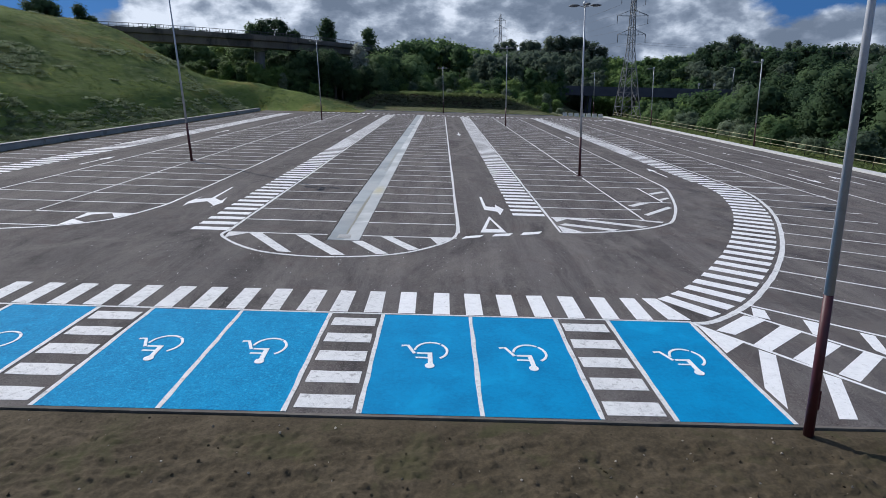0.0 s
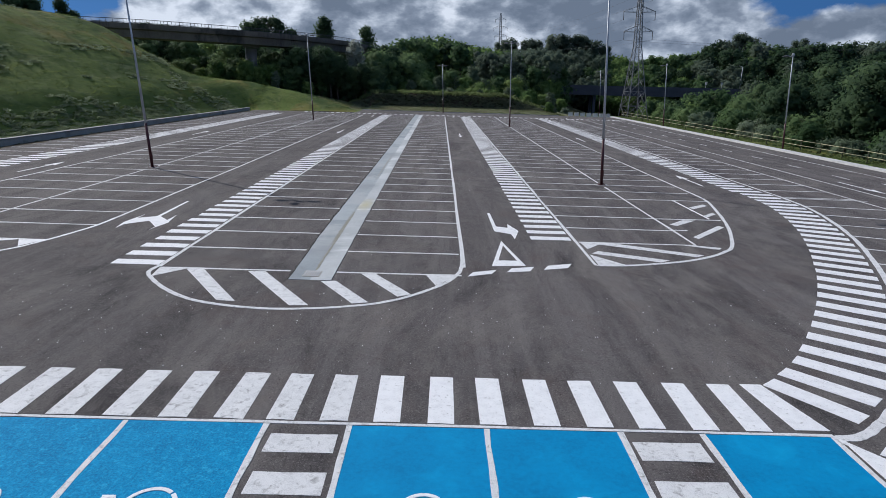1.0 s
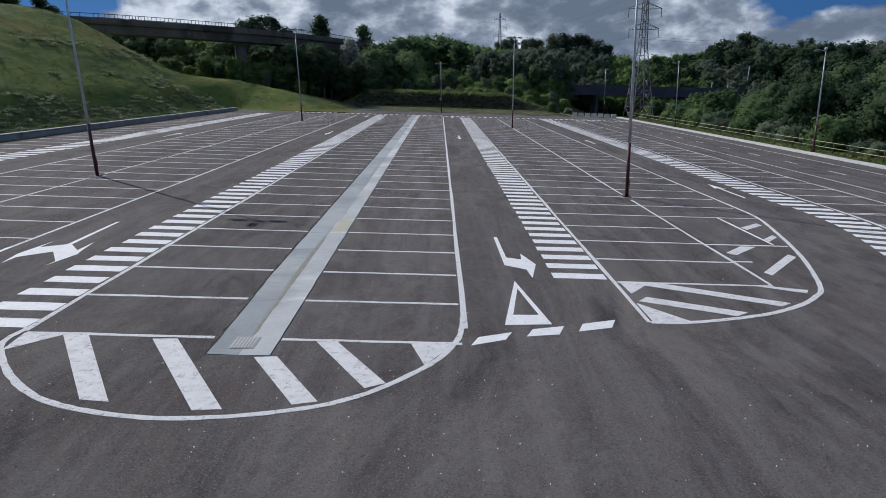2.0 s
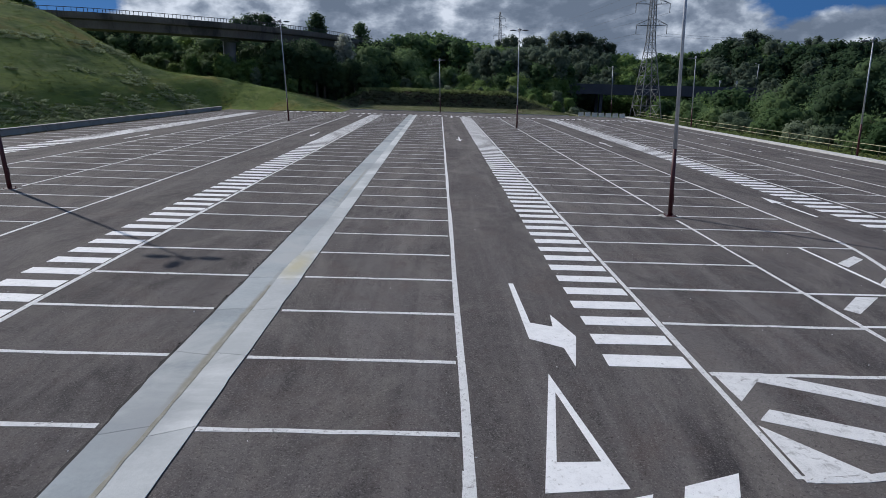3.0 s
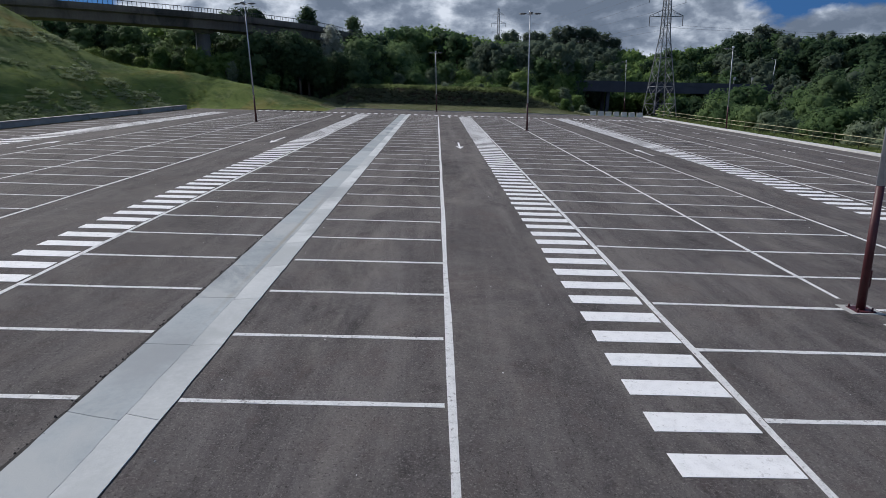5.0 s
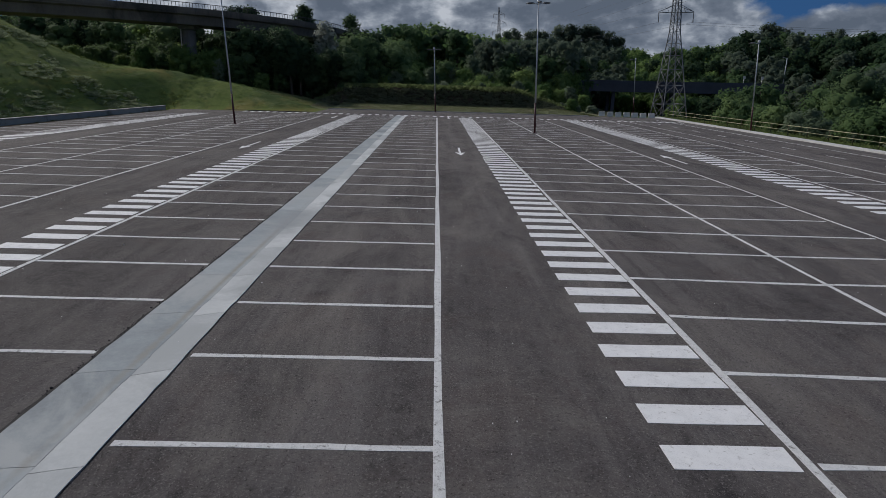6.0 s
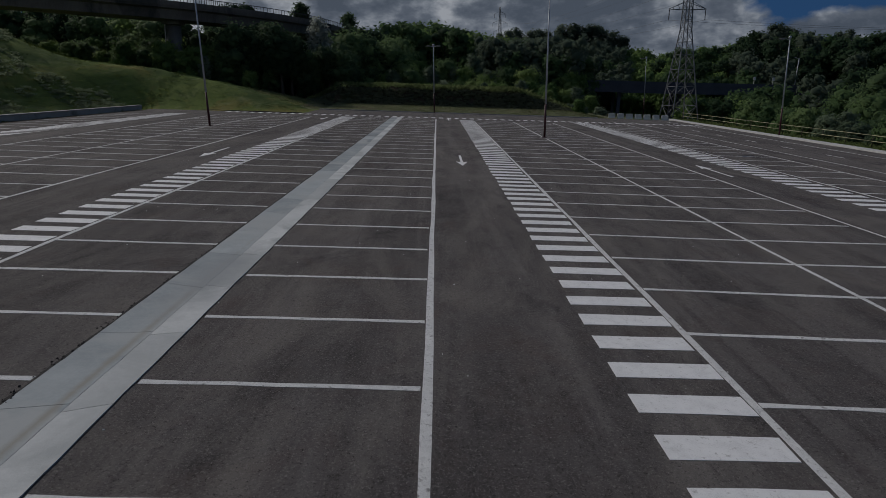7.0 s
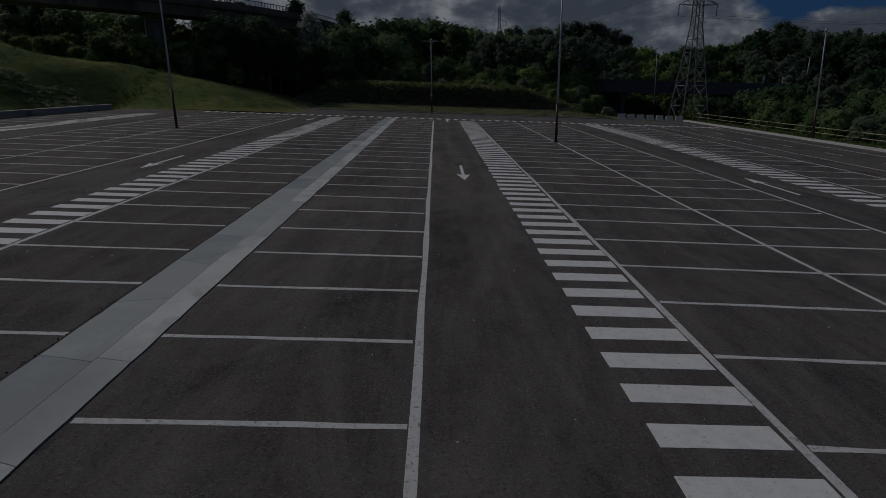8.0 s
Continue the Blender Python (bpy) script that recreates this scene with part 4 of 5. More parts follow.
bm = bmesh.new()
for k in range(420):
    y = rng.uniform(2.0, 34.0)
    x, r = gutter_edge("west", y) - 0.05 + rng.gauss(0, 0.035), rng.uniform(0.008, 0.022)
    m = Matrix.Translation((x, y, 0.006)) @ pose(0, 0, 0, rng.uniform(0, 360), rng.uniform(0, 360), rng.uniform(0, 360)) @ Matrix.Diagonal((r * rng.uniform(0.8, 1.6), r, r * rng.uniform(0.6, 1.0), 1))
    bmesh.ops.create_icosphere(bm, subdivisions=1, radius=1.0, matrix=m)
tagged(mesh_object("asphalt_crumbs", bm, TAR, None, SLOPE), "black crumbs of broken asphalt along the gutter", "crumbs", kind="stuff")

# ---- kerbs, retaining wall, rails ----
wall_w = holder("retaining_wall", SLOPE, "low weathered concrete wall below the grass bank", "wall", kind="structure")
for k in range(16):
    y0, y1 = -30 + 7.7 * k, -30 + 7.7 * (k + 1) - 0.02
    bm = bevelled(box(bmesh.new(), -35.95, y0, -0.2, -35.55, y1, 0.47 + rng.uniform(-0.02, 0.02)), 0.03)
    part("wall_panel", bm, WALL_GREY, wall_w)
    bm = bevelled(box(bmesh.new(), -36.0, y0, 0.49, -35.5, y1, 0.56), 0.015)
    part("coping", bm, KERB, wall_w)
# Uneven dark brown strip along the foot of the wall.
part("leaf_litter", ribbon(straight((-35.1, -25), (-35.1, 92), 0.8), 0.75, low=-0.02, high=0.010, wobble=0.14), DIRT, wall_w, "dark brown strip along the wall's foot")
kerb_e = holder("kerb", SLOPE, "broad pale concrete kerb along the eastern edge", "kerb", kind="structure")
for k in range(44):
    y0 = -20 + 3.0 * k
    part("kerb_stone", bevelled(box(bmesh.new(), 35.2, y0 + 0.004, -0.2, 36.35, y0 + 2.996, 0.13 + rng.uniform(-0.006, 0.006)), 0.02), WHITE_CONCRETE, kerb_e)
kerb_n = mesh_object("kerb", bevelled(box(bmesh.new(), -17.0, 109.0, -0.2, 24.0, 109.3, 0.12), 0.02), KERB, None, SLOPE)
tagged(kerb_n, "concrete kerb along the far grass", "kerb", kind="structure")
kerb_c = mesh_object("kerb", bevelled(box(bmesh.new(), -35.5, 96.6, -0.2, -17.0, 96.85, 0.10), 0.02), TAR, None, SLOPE)
tagged(kerb_c, "dark low kerb at the foot of the grass ridge", "kerb", kind="structure")

fence = holder("rail_fence", SLOPE, "pale yellow two-rail fence on the grass verge", "fence")
post0 = None
for k in range(35):
    y = -8 + 3.6 * k
    if post0 is None:
        bm = bmesh.new()
        tube(bm, [(0, 0, -0.3), (0, 0, 1.08)], 0.042, 8)
        post0 = part("post", bm, WOOD_POST, fence, m=pose(38.6, y, 0))
    else:
        again("post", post0, fence, pose(38.6 + rng.uniform(-0.03, 0.03), y, rng.uniform(-0.03, 0.02), rng.uniform(-1, 1), rng.uniform(-1, 1)))
for z in (0.52, 1.02):
    for k in range(17):
        y = -8 + 7.2 * k
        bm = bmesh.new()
        tube(bm, [(38.53, y, z), (38.53, y + 3.6, z + rng.uniform(-0.02, 0.01)), (38.53, y + 7.2, z)], 0.032, 6)
        part("rail", bm, RAIL, fence)

# ---- lamp posts ----
def lamp_post(x, y, height, arms, lean=0.0, label="", foot=True, twist=0.0):
    p = W(x, y)
    post = holder("street_lamp", Matrix.Translation(p) @ pose(0, 0, 0, 0, lean, 0) @ pose(0, 0, 0, 0, 0, twist), label, "street lamp", "lamp posts")
    r0, r1, z = 0.094, 0.042, 2.85
    rz = r0 + (r1 - r0) * z / height
    bm = bmesh.new()
    tube(bm, [(0, 0, 0.0), (0, 0, z)], [r0, rz], 14)
    low = part("lower_pole", bm, MAROON, post, "maroon painted lower pole")
    part("hatch_door", bevelled(box(bmesh.new(), r0 - 0.035, -0.055, 0.55, r0 + 0.012, 0.055, 0.95), 0.008), MAROON, low)
    bm = bmesh.new()
    tube(bm, [(0, 0, z), (0, 0, height)], [rz + 0.002, r1], 14)
    part("upper_pole", bm, STEEL, post, "galvanised grey upper pole")
    if foot:
        part("base_plate", bevelled(box(bmesh.new(), -0.22, -0.22, -0.02, 0.22, 0.22, 0.03), 0.006), MAROON, post)
        for a, b in ((-1, -1), (-1, 1), (1, -1), (1, 1)):
            bm = bmesh.new()
            tube(bm, [(0.16 * a, 0.16 * b, 0.02), (0.16 * a, 0.16 * b, 0.10)], 0.022, 6)
            part("bolt", bm, MAROON, post)
    bm = bmesh.new()
    tube(bm, [(0, 0, height - 0.02), (0, 0, height + 0.08), (0, 0, height + 0.28)], [0.09, 0.16, 0.10], 10)
    part("cap", bm, STEEL, post)
    for angle in arms:
        turn = pose(0, 0, 0, 0, 0, angle)
        bm = bmesh.new()
        tube(bm, [(0, 0, height - 0.12), (0.30, 0, height - 0.03), (0.48, 0, height)], [0.035, 0.03, 0.03], 8)
        part("arm", bm, STEEL, post, m=turn)
        bm = bmesh.new()
        tube(bm, [(0.38, 0, height - 0.01), (0.52, 0, height + 0.03), (0.85, 0, height + 0.02), (1.12, 0, height - 0.02)], [0.05, 0.15, 0.17, 0.06], 10)
        bmesh.ops.scale(bm, vec=(1, 1.15, 0.5), space=Matrix.Translation((0, 0, -height)), verts=bm.verts)
        head = part("lamp_head", bm, LAMP_GREY, post, "dark grey lamp head", turn)
        part("lens", bevelled(box(bmesh.new(), 0.56, -0.11, height - 0.085, 0.98, 0.11, height - 0.060), 0.008), LENS, head)
    return post


TWO = "tall galvanised street lamp with three heads and maroon lower pole"
ONE = "tall galvanised street lamp with one head beside the kerb"
lamp_post(-19.6, 19.0, 11.7, (0, 180, 270), -1.2, TWO)
lamp_post(9.44, 17.15, 11.7, (0, 180, 270), -0.8, TWO)
lamp_post(9.44, 70.2, 11.7, (0, 180, 270), 0.3, TWO)
lamp_post(-19.6, 71.4, 11.9, (0, 180, 270), -0.6, TWO)
lamp_post(6.33, -17.06, 11.7, (0, 180, 270), -0.95, "tall galvanised street lamp with maroon foot set in soil", False)
lamp_post(-0.2, 108.0, 9.3, (0, 180, 270), 0.0, TWO)
for x, y in ((36.5, 45.7), (36.3, 82.0), (38.0, 131.0)):
    lamp_post(x, y, 9.75, (180,), -1.2, ONE)
# The lamp in the row stands in a small square of broken-up asphalt and paint.
for x, y in ((-19.6, 19.0), (9.44, 17.15), (9.44, 70.2), (-19.6, 71.4)):
    base = mesh_object("lamp_footing", slab(rect(x - 0.38, y - 0.3, x + 0.38, y + 0.3), high=0.012), KERB, None, SLOPE)
    tagged(base, "square concrete footing flush with the asphalt", "footing", "lamp footings", "structure")

# ---- concrete barriers at the far end ----
for k in range(7):
    p = W(27.3 + 1.25 * k, 113.5 - 0.35 * k, -0.1)
    bm = bmesh.new()
    v = [[bm.verts.new((x, yy, z)) for x, z in ((-0.30, 0), (0.30, 0), (0.14, 0.35), (0.10, 0.75), (-0.10, 0.75), (-0.14, 0.35))] for yy in (-0.5, 0.5)]
    for n in range(6):
        bm.faces.new((v[0][n - 1], v[0][n], v[1][n], v[1][n - 1]))
    bm.faces.new(v[0][::-1])
    bm.faces.new(v[1])
    bevelled(bm, 0.02)
    ob = mesh_object("concrete_barrier", bm, WHITE_CONCRETE, None, Matrix.Translation(p) @ pose(0, 0, 0, 0, 0, 90 + rng.uniform(-12, 12)))
    tagged(ob, "short whitish concrete barrier block at the lot's end", "barrier", "barrier blocks")

# ---- overpass ----
over = holder("overpass", SLOPE, "grey concrete road overpass curving above the grass bank", "bridge")
DECK = curve_through([(-130, 107, 15.1), (-100, 109.5, 15.1), (-70.5, 113.6, 15.0), (-60.3, 117, 14.95), (-51, 122.3, 14.9), (-44, 127.5, 14.9), (-39.6, 132, 14.9), (-34, 138.5, 14.85), (-28.9, 149, 14.8), (-25.5, 164.5, 14.7), (-24, 190, 14.6), (-26, 230, 14.6)], 8)


def along(line, profile, name, mat, parent):
    """A profile of (side, height) points swept along a line of (x, y, z)."""
    bm = bmesh.new()
    rings = []
    for n, p in enumerate(line):
        d = Vector(line[min(len(line) - 1, n + 1)]) - Vector(line[max(0, n - 1)])
        d = Vector((d.x, d.y, 0)).normalized()
        rings.append([bm.verts.new((p[0] + d.y * s, p[1] - d.x * s, p[2] + h)) for s, h in profile])
    for a, b in zip(rings, rings[1:]):
        for n in range(len(profile)):
            bm.faces.new((a[n - 1], a[n], b[n], b[n - 1]))
    bm.faces.new(rings[0][::-1])
    bm.faces.new(rings[-1])
    bmesh.ops.recalc_face_normals(bm, faces=bm.faces)
    return part(name, bm, mat, parent)


along(DECK, [(-4.6, 0), (4.6, 0), (4.6, -0.30), (4.0, -0.55), (3.8, -1.95), (-3.8, -1.95), (-4.0, -0.55), (-4.6, -0.30)], "deck", DARK_CONCRETE, over)
for s in (-4.55, 4.55):
    along(DECK, [(s - 0.15, 0.0), (s + 0.15, 0.0), (s + 0.15, 0.75), (s - 0.15, 0.75)], "parapet", DARK_CONCRETE, over)
    rail = along(DECK, [(s - 0.05, 1.45), (s + 0.05, 1.45), (s + 0.05, 1.55), (s - 0.05, 1.55)], "guard_rail", WIRE, over)
    posts = None
    for n in range(0, len(DECK) - 1):
        for h in (0.0, 0.5):
            p = Vector(DECK[n]).lerp(Vector(DECK[n + 1]), h)
            d = Vector(DECK[n + 1]) - Vector(DECK[n])
            d = Vector((d.x, d.y, 0)).normalized()
            m = pose(p.x + d.y * s, p.y - d.x * s, p.z + 0.75)
            if posts is None:
                posts = part("rail_post", box(bmesh.new(), -0.035, -0.035, 0, 0.035, 0.035, 0.75), WIRE, rail, m=m)
            else:
                again("rail_post", posts, rail, m)
for x, y, top in ((-72, 113.4, 13.1), (-44.6, 126.6, 12.95), (-29.6, 147.5, 12.9), (-25.2, 172, 12.7)):
    bm = bmesh.new()
    tube(bm, [(x, y, land(x, y) - 1), (x, y, top - 0.8)], 1.15, 14)
    pier = part("pier", bm, PIER, over)
    part("pier_head", bevelled(box(bmesh.new(), x - 1.5, y - 1.3, top - 0.6, x + 1.5, y + 1.3, top), 0.1), PIER, pier)
    bm = bmesh.new()
    tube(bm, [(x - 1.15, y - 0.75, land(x, y) - 0.5), (x - 1.15, y - 0.75, top)], 0.12, 6)
    part("drain_pipe", bm, WHITE_CONCRETE, pier, "pale plastic drain pipe")

# ---- low highway bridge ----
hwy = holder("highway_bridge", SLOPE, "low dark bluish highway bridge among the trees", "bridge")
HW = [(22, 208, 5.5), (60, 206, 5.6), (95, 204, 5.9), (150, 200, 6.4)]
along(HW, [(-5, 0), (5, 0), (5, -2.2), (-5, -2.2)], "deck", BLUE_STEEL, hwy)
along(HW, [(4.8, 0), (5.1, 0), (5.1, 1.1), (4.8, 1.1)], "parapet", BLUE_STEEL, hwy)
for x in (54, 72, 92, 114):
    bm = bmesh.new()
    for dy in (-3, 3):
        box(bm, x - 0.5, 206 + dy - 0.5, -9, x + 0.5, 206 + dy + 0.5, 3.4)
    part("pier", bm, BLUE_STEEL, hwy)
for x in (92, 97.5):
    bm = bmesh.new()
    beam(bm, (x, 199.8, 6.2), (x, 199.8, 8.9), 0.12)
    box(bm, x - 0.35, 199.6, 8.1, x + 0.35, 199.7, 9.0)
    part("road_sign", bm, WHITE_CONCRETE, hwy, "small pale road sign")
bm = bmesh.new()
beam(bm, (104, 199.8, 5.8), (104, 199.8, 14.5), 0.16)
beam(bm, (104, 199.8, 14.4), (102.6, 199.8, 14.8), 0.12)
part("lamp_pole", bm, STEEL, hwy)

# ---- pylons and wires ----
def pylon(x, y, base, scale, label, twist):
    p = W(x, y, base)
    tower = holder("pylon", Matrix.Translation(p) @ pose(0, 0, 0, 0, 0, twist), label, "pylon", "pylons")
    S = scale
    half = lambda z: S * (3.1 * (1 - z / 20) + 0.85 * z / 20 if z < 20 else max(0.28, 0.85 - 0.028 * (z - 20)))
    levels = [0, 4.5, 8.5, 12, 15, 17.6, 20, 22, 24, 26, 28, 30, 32, 34, 36, 38]
    for a, b in ((-1, -1), (-1, 1), (1, -1), (1, 1)):
        leg = bmesh.new()
        tube(leg, [(a * half(z), b * half(z), z * S) for z in levels], 0.12 * S, 4)
        part("leg", leg, PYLON_STEEL, tower)
    for z0, z1 in zip(levels, levels[1:]):
        h0, h1 = half(z0), half(z1)
        for c, d in (((-1, -1), (1, -1)), ((1, -1), (1, 1)), ((1, 1), (-1, 1)), ((-1, 1), (-1, -1))):
            for p, q, w in (((c[0] * h0, c[1] * h0, z0 * S), (d[0] * h1, d[1] * h1, z1 * S), 0.07), ((d[0] * h0, d[1] * h0, z0 * S), (c[0] * h1, c[1] * h1, z1 * S), 0.07),
                            ((c[0] * h1, c[1] * h1, z1 * S), (d[0] * h1, d[1] * h1, z1 * S), 0.09)):
                part("brace", beam(bmesh.new(), p, q, w * S), PYLON_STEEL, tower)
    for z, reach in ((24, 4.2), (29, 4.6), (34, 3.6)):
        for side in (-1, 1):
            bm = bmesh.new()
            h = half(z)
            for b in (-1, 1):
                beam(bm, (side * h, b * h, z * S), (side * reach * S, 0, z * S + 0.1), 0.10 * S)
                beam(bm, (side * h, b * h, (z + 1.5) * S), (side * reach * S, 0, z * S + 0.15), 0.09 * S)
            for f in (0.35, 0.7):
                beam(bm, (side * (h + (reach * S - h) * f), -h * (1 - f), z * S), (side * (h + (reach * S - h) * f), h * (1 - f), (z + 1.5 * (1 - f)) * S), 0.07 * S)
            arm = part("crossarm", bm, PYLON_STEEL, tower)
            bm = bmesh.new()
            n = 14
            tube(bm, [(side * reach * S * 0.97, 0, z * S - 2.0 * S * k / n) for k in range(n + 1)], [0.05 * S + (0.07 * S if k % 2 else 0) for k in range(n + 1)], 8)
            part("insulator", bm, GLASS_DARK, arm)
    return tower


pylon(53.1, 153.0, -3.2, 1.0, "tall grey lattice power pylon beyond the fence", 8)
pylon(57.0, 600.0, 15.0, 1.5, "distant grey lattice power pylon above the trees", 10)
p0, p1, p2 = W(53.1, 153, -3.2), W(57, 600, 30), W(240, 60, 8)
for z, reach in ((22, 4.1), (27, 4.5), (32, 3.5)):
    for side in (-1, 1):
        for q in (p1, p2) if z == 22 else (p1,):
            a, b = p0 + Vector((side * reach, 0, z)), q + Vector((side * reach, 0, z))
            line = [a.lerp(b, k / 24) - Vector((0, 0, 7.0 * (1 - (2 * k / 24 - 1) ** 2))) for k in range(25)]
            bm = bmesh.new()
            tube(bm, line, 0.022, 4)
            tagged(mesh_object("power_line", bm, WIRE), "thin dark overhead power line", "wire", "power lines")


# ---- plants ----
nrng = np.random.default_rng(11)


def with_normals(me, normals):
    """Smooth shading with the foliage's own soft normals."""
    me.polygons.foreach_set("use_smooth", [True] * len(me.polygons))
    me.normals_split_custom_set_from_vertices(np.asarray(normals).tolist())


def unit(v):
    return v / (np.linalg.norm(v, axis=1)[:, None] + 1e-9)


ball = bmesh.new()
bmesh.ops.create_icosphere(ball, subdivisions=1, radius=1.0)
LUMP = np.array([v.co for v in ball.verts]), np.array([[v.index for v in f.verts] for f in ball.faces])
ball.free()
ball = bmesh.new()
bmesh.ops.create_icosphere(ball, subdivisions=2, radius=1.0)
FINE_LUMP = np.array([v.co for v in ball.verts]), np.array([[v.index for v in f.verts] for f in ball.faces])
ball.free()


def leaf_mesh(name, centres, radii, count, size, mat, squash=0.8, droop=0.25, middle=None, core=0.32, fine_core=False):
    """Many small bent leaf sprays over lumpy inner masses round clump centres."""
    centres, radii = np.asarray(centres, float), np.asarray(radii, float)
    n = len(centres) * count
    c, r = np.repeat(centres, count, 0), np.repeat(radii, count)[:, None]
    d = unit(nrng.normal(size=(n, 3)))
    p = c + d * r * (0.45 + 0.68 * nrng.random((n, 1)) ** 0.8) * (1, 1, squash)
    swell = d * (1, 1, 1 / squash)
    if middle is not None:
        swell = swell + 0.8 * unit(p - np.asarray(middle, float))
    swell = unit(swell + (0, 0, 0.35))
    face = unit(swell + (0, 0, 0.2) + nrng.normal(size=(n, 3)) * 0.50)
    u = unit(np.cross(face, nrng.normal(size=(n, 3))))
    w = np.cross(face, u)
    s = size * (0.5 + 1.0 * nrng.random((n, 1)))
    tip = p + u * s - np.array([0, 0, 1]) * droop * s
    side = w * s * (0.55 + 0.3 * nrng.random((n, 1)))
    v = np.stack([p + side, p - side * 0.6, tip], 1).reshape(-1, 3)
    f = np.arange(3 * n).reshape(-1, 3).tolist()
    soft_n = np.repeat(unit(swell + 0.75 * face), 3, 0)
    if core:
        ball_v, ball_f = FINE_LUMP if fine_core else LUMP
        lump = core * (0.78 + 0.44 * nrng.random((len(centres), len(ball_v), 1)))
        cv = centres[:, None] + ball_v[None] * lump * radii[:, None, None] * np.array([1, 1, squash])
        f += (ball_f[None] + 3 * n + len(ball_v) * np.arange(len(centres))[:, None, None]).reshape(-1, 3).tolist()
        v = np.concatenate([v, cv.reshape(-1, 3)])
        around = np.tile(ball_v, (len(centres), 1))
        if middle is not None:
            around = around + 0.5 * unit(cv.reshape(-1, 3) - np.asarray(middle, float))
        soft_n = np.concatenate([soft_n, unit(around + (0, 0, 0.2) + nrng.normal(size=around.shape) * 0.16)])
    me = bpy.data.meshes.new(name)
    me.from_pydata(v.tolist(), [], f)
    me.materials.append(mat)
    with_normals(me, soft_n)
    return me


def make_tree(height, spread, mat, clumps, count, size, low=0.25, label="", shape="round", seed=0, core=0.55, fine=False):
    r = random.Random(seed)
    tree = holder("tree", Matrix.Translation((0, 0, -500)), label, "tree", "wood")
    bm = bmesh.new()
    lean = (r.uniform(-0.4, 0.4), r.uniform(-0.4, 0.4))
    knots = [(lean[0] * (k / 5) ** 2 * 2, lean[1] * (k / 5) ** 2 * 2, height * 0.88 * k / 5 - 0.4 * (k == 0)) for k in range(6)]
    tube(bm, knots, [0.024 * height * (1 - 0.165 * k) for k in range(6)], 8)
    centres, radii = [], []
    for k in range(clumps):
        f = (k + 0.5) / clumps
        z = height * (low + (0.90 - low) * f ** 0.85)
        if shape == "round":
            wide = spread * math.sqrt(max(0.06, 1 - ((z / height - (low + 0.32)) / (0.97 - low)) ** 2 * 1.9))
        elif shape == "tall":
            wide = spread * (0.35 + 0.65 * (1 - f) ** 0.7)
        else:
            wide = spread * (0.25 + 0.75 * f ** 0.6) * (1.0 if f < 0.85 else 0.7)
        a = k * 2.399 + r.uniform(-0.5, 0.5)
        q = wide * (0.25 + 0.75 * math.sqrt(r.random())) * 0.85
        t = min(4.99, z / (height * 0.88) * 5)
        base = Vector(knots[int(t)]).lerp(Vector(knots[min(5, int(t) + 1)]), t % 1)
        c = Vector((base.x + q * math.cos(a), base.y + q * math.sin(a), z + r.uniform(-0.4, 0.4)))
        centres.append(c)
        radii.append(max(0.32 * spread, min(0.52 * spread, 2.1)) * r.uniform(0.75, 1.25))
        if k % 3 == 0:
            root = Vector(knots[int(max(0, t - 1))]).lerp(base, 0.7)
            tube(bm, [root, root.lerp(c, 0.55) + Vector((0, 0, 0.3)), c], [0.009 * height, 0.006 * height, 0.002 * height], 5)
    part("trunk", bm, BARK, tree)
    crown = new("crown", leaf_mesh("crown", centres, radii, count, size, mat, middle=(0, 0, height * (low + 0.40 * (1 - low))), core=core, fine_core=fine))
    crown.parent = tree
    tree["tall"] = height
    return tree


L_DARK, L_MID, L_FRESH, L_GREY = "dark green broad tree in the wood", "mid-green leafy tree in the wood", "fresh light green leafy tree in the wood", "airy grey-green tree in the wood"
L_GUM = "tall dark gum tree with a bare trunk above the wood"
KINDS = {
    "dark": [make_tree(13, 4.2, LEAF_DARK, 34, 96, 0.34, 0.12, L_DARK, "round", 1), make_tree(15, 3.6, LEAF_DARK, 30, 96, 0.40, 0.32, "tall dark pine-like tree above the wood", "top", 2)],
    "mid": [make_tree(11, 4.0, LEAF_MID, 34, 96, 0.32, 0.08, L_MID, "round", 3), make_tree(9, 3.6, LEAF_MID, 32, 94, 0.29, 0.05, L_MID, "round", 4)],
    "fresh": [make_tree(10, 3.8, LEAF_FRESH, 34, 96, 0.36, 0.08, L_FRESH, "round", 5), make_tree(8, 3.2, LEAF_FRESH, 32, 96, 0.32, 0.05, L_FRESH, "round", 6)],
    "grey": [make_tree(11, 3.0, LEAF_GREY, 34, 88, 0.29, 0.10, L_GREY, "tall", 7)],
    "birch": [make_tree(13, 1.9, LEAF_PALE, 30, 80, 0.30, 0.10, "slender pale silver-leaved tree before the overpass", "tall", 13, 0.4)],
    "tall": [make_tree(14, 2.2, LEAF_DARK, 32, 100, 0.34, 0.06, "narrow dark poplar-like tree by the overpass", "tall", 8, 0.6)],
    "big": [make_tree(24, 7.4, LEAF_DARK, 40, 130, 0.60, 0.20, "large round dark tree far behind the overpass", "round", 12, 0.6)],
    "gum": [make_tree(22, 4.6, LEAF_GUM, 26, 90, 0.62, 0.48, L_GUM, "round", 14, 0.5), make_tree(22, 3.8, LEAF_GUM, 24, 90, 0.62, 0.42, L_GUM, "top", 15, 0.5)],
    "shrub": [make_tree(4.2, 2.4, LEAF_MID, 22, 80, 0.28, 0.06, "low leafy shrub at the wood's edge", "round", 9), make_tree(3.2, 2.1, LEAF_GREY, 22, 80, 0.26, 0.05, "low grey-green shrub beside the fence", "round", 10)],
}
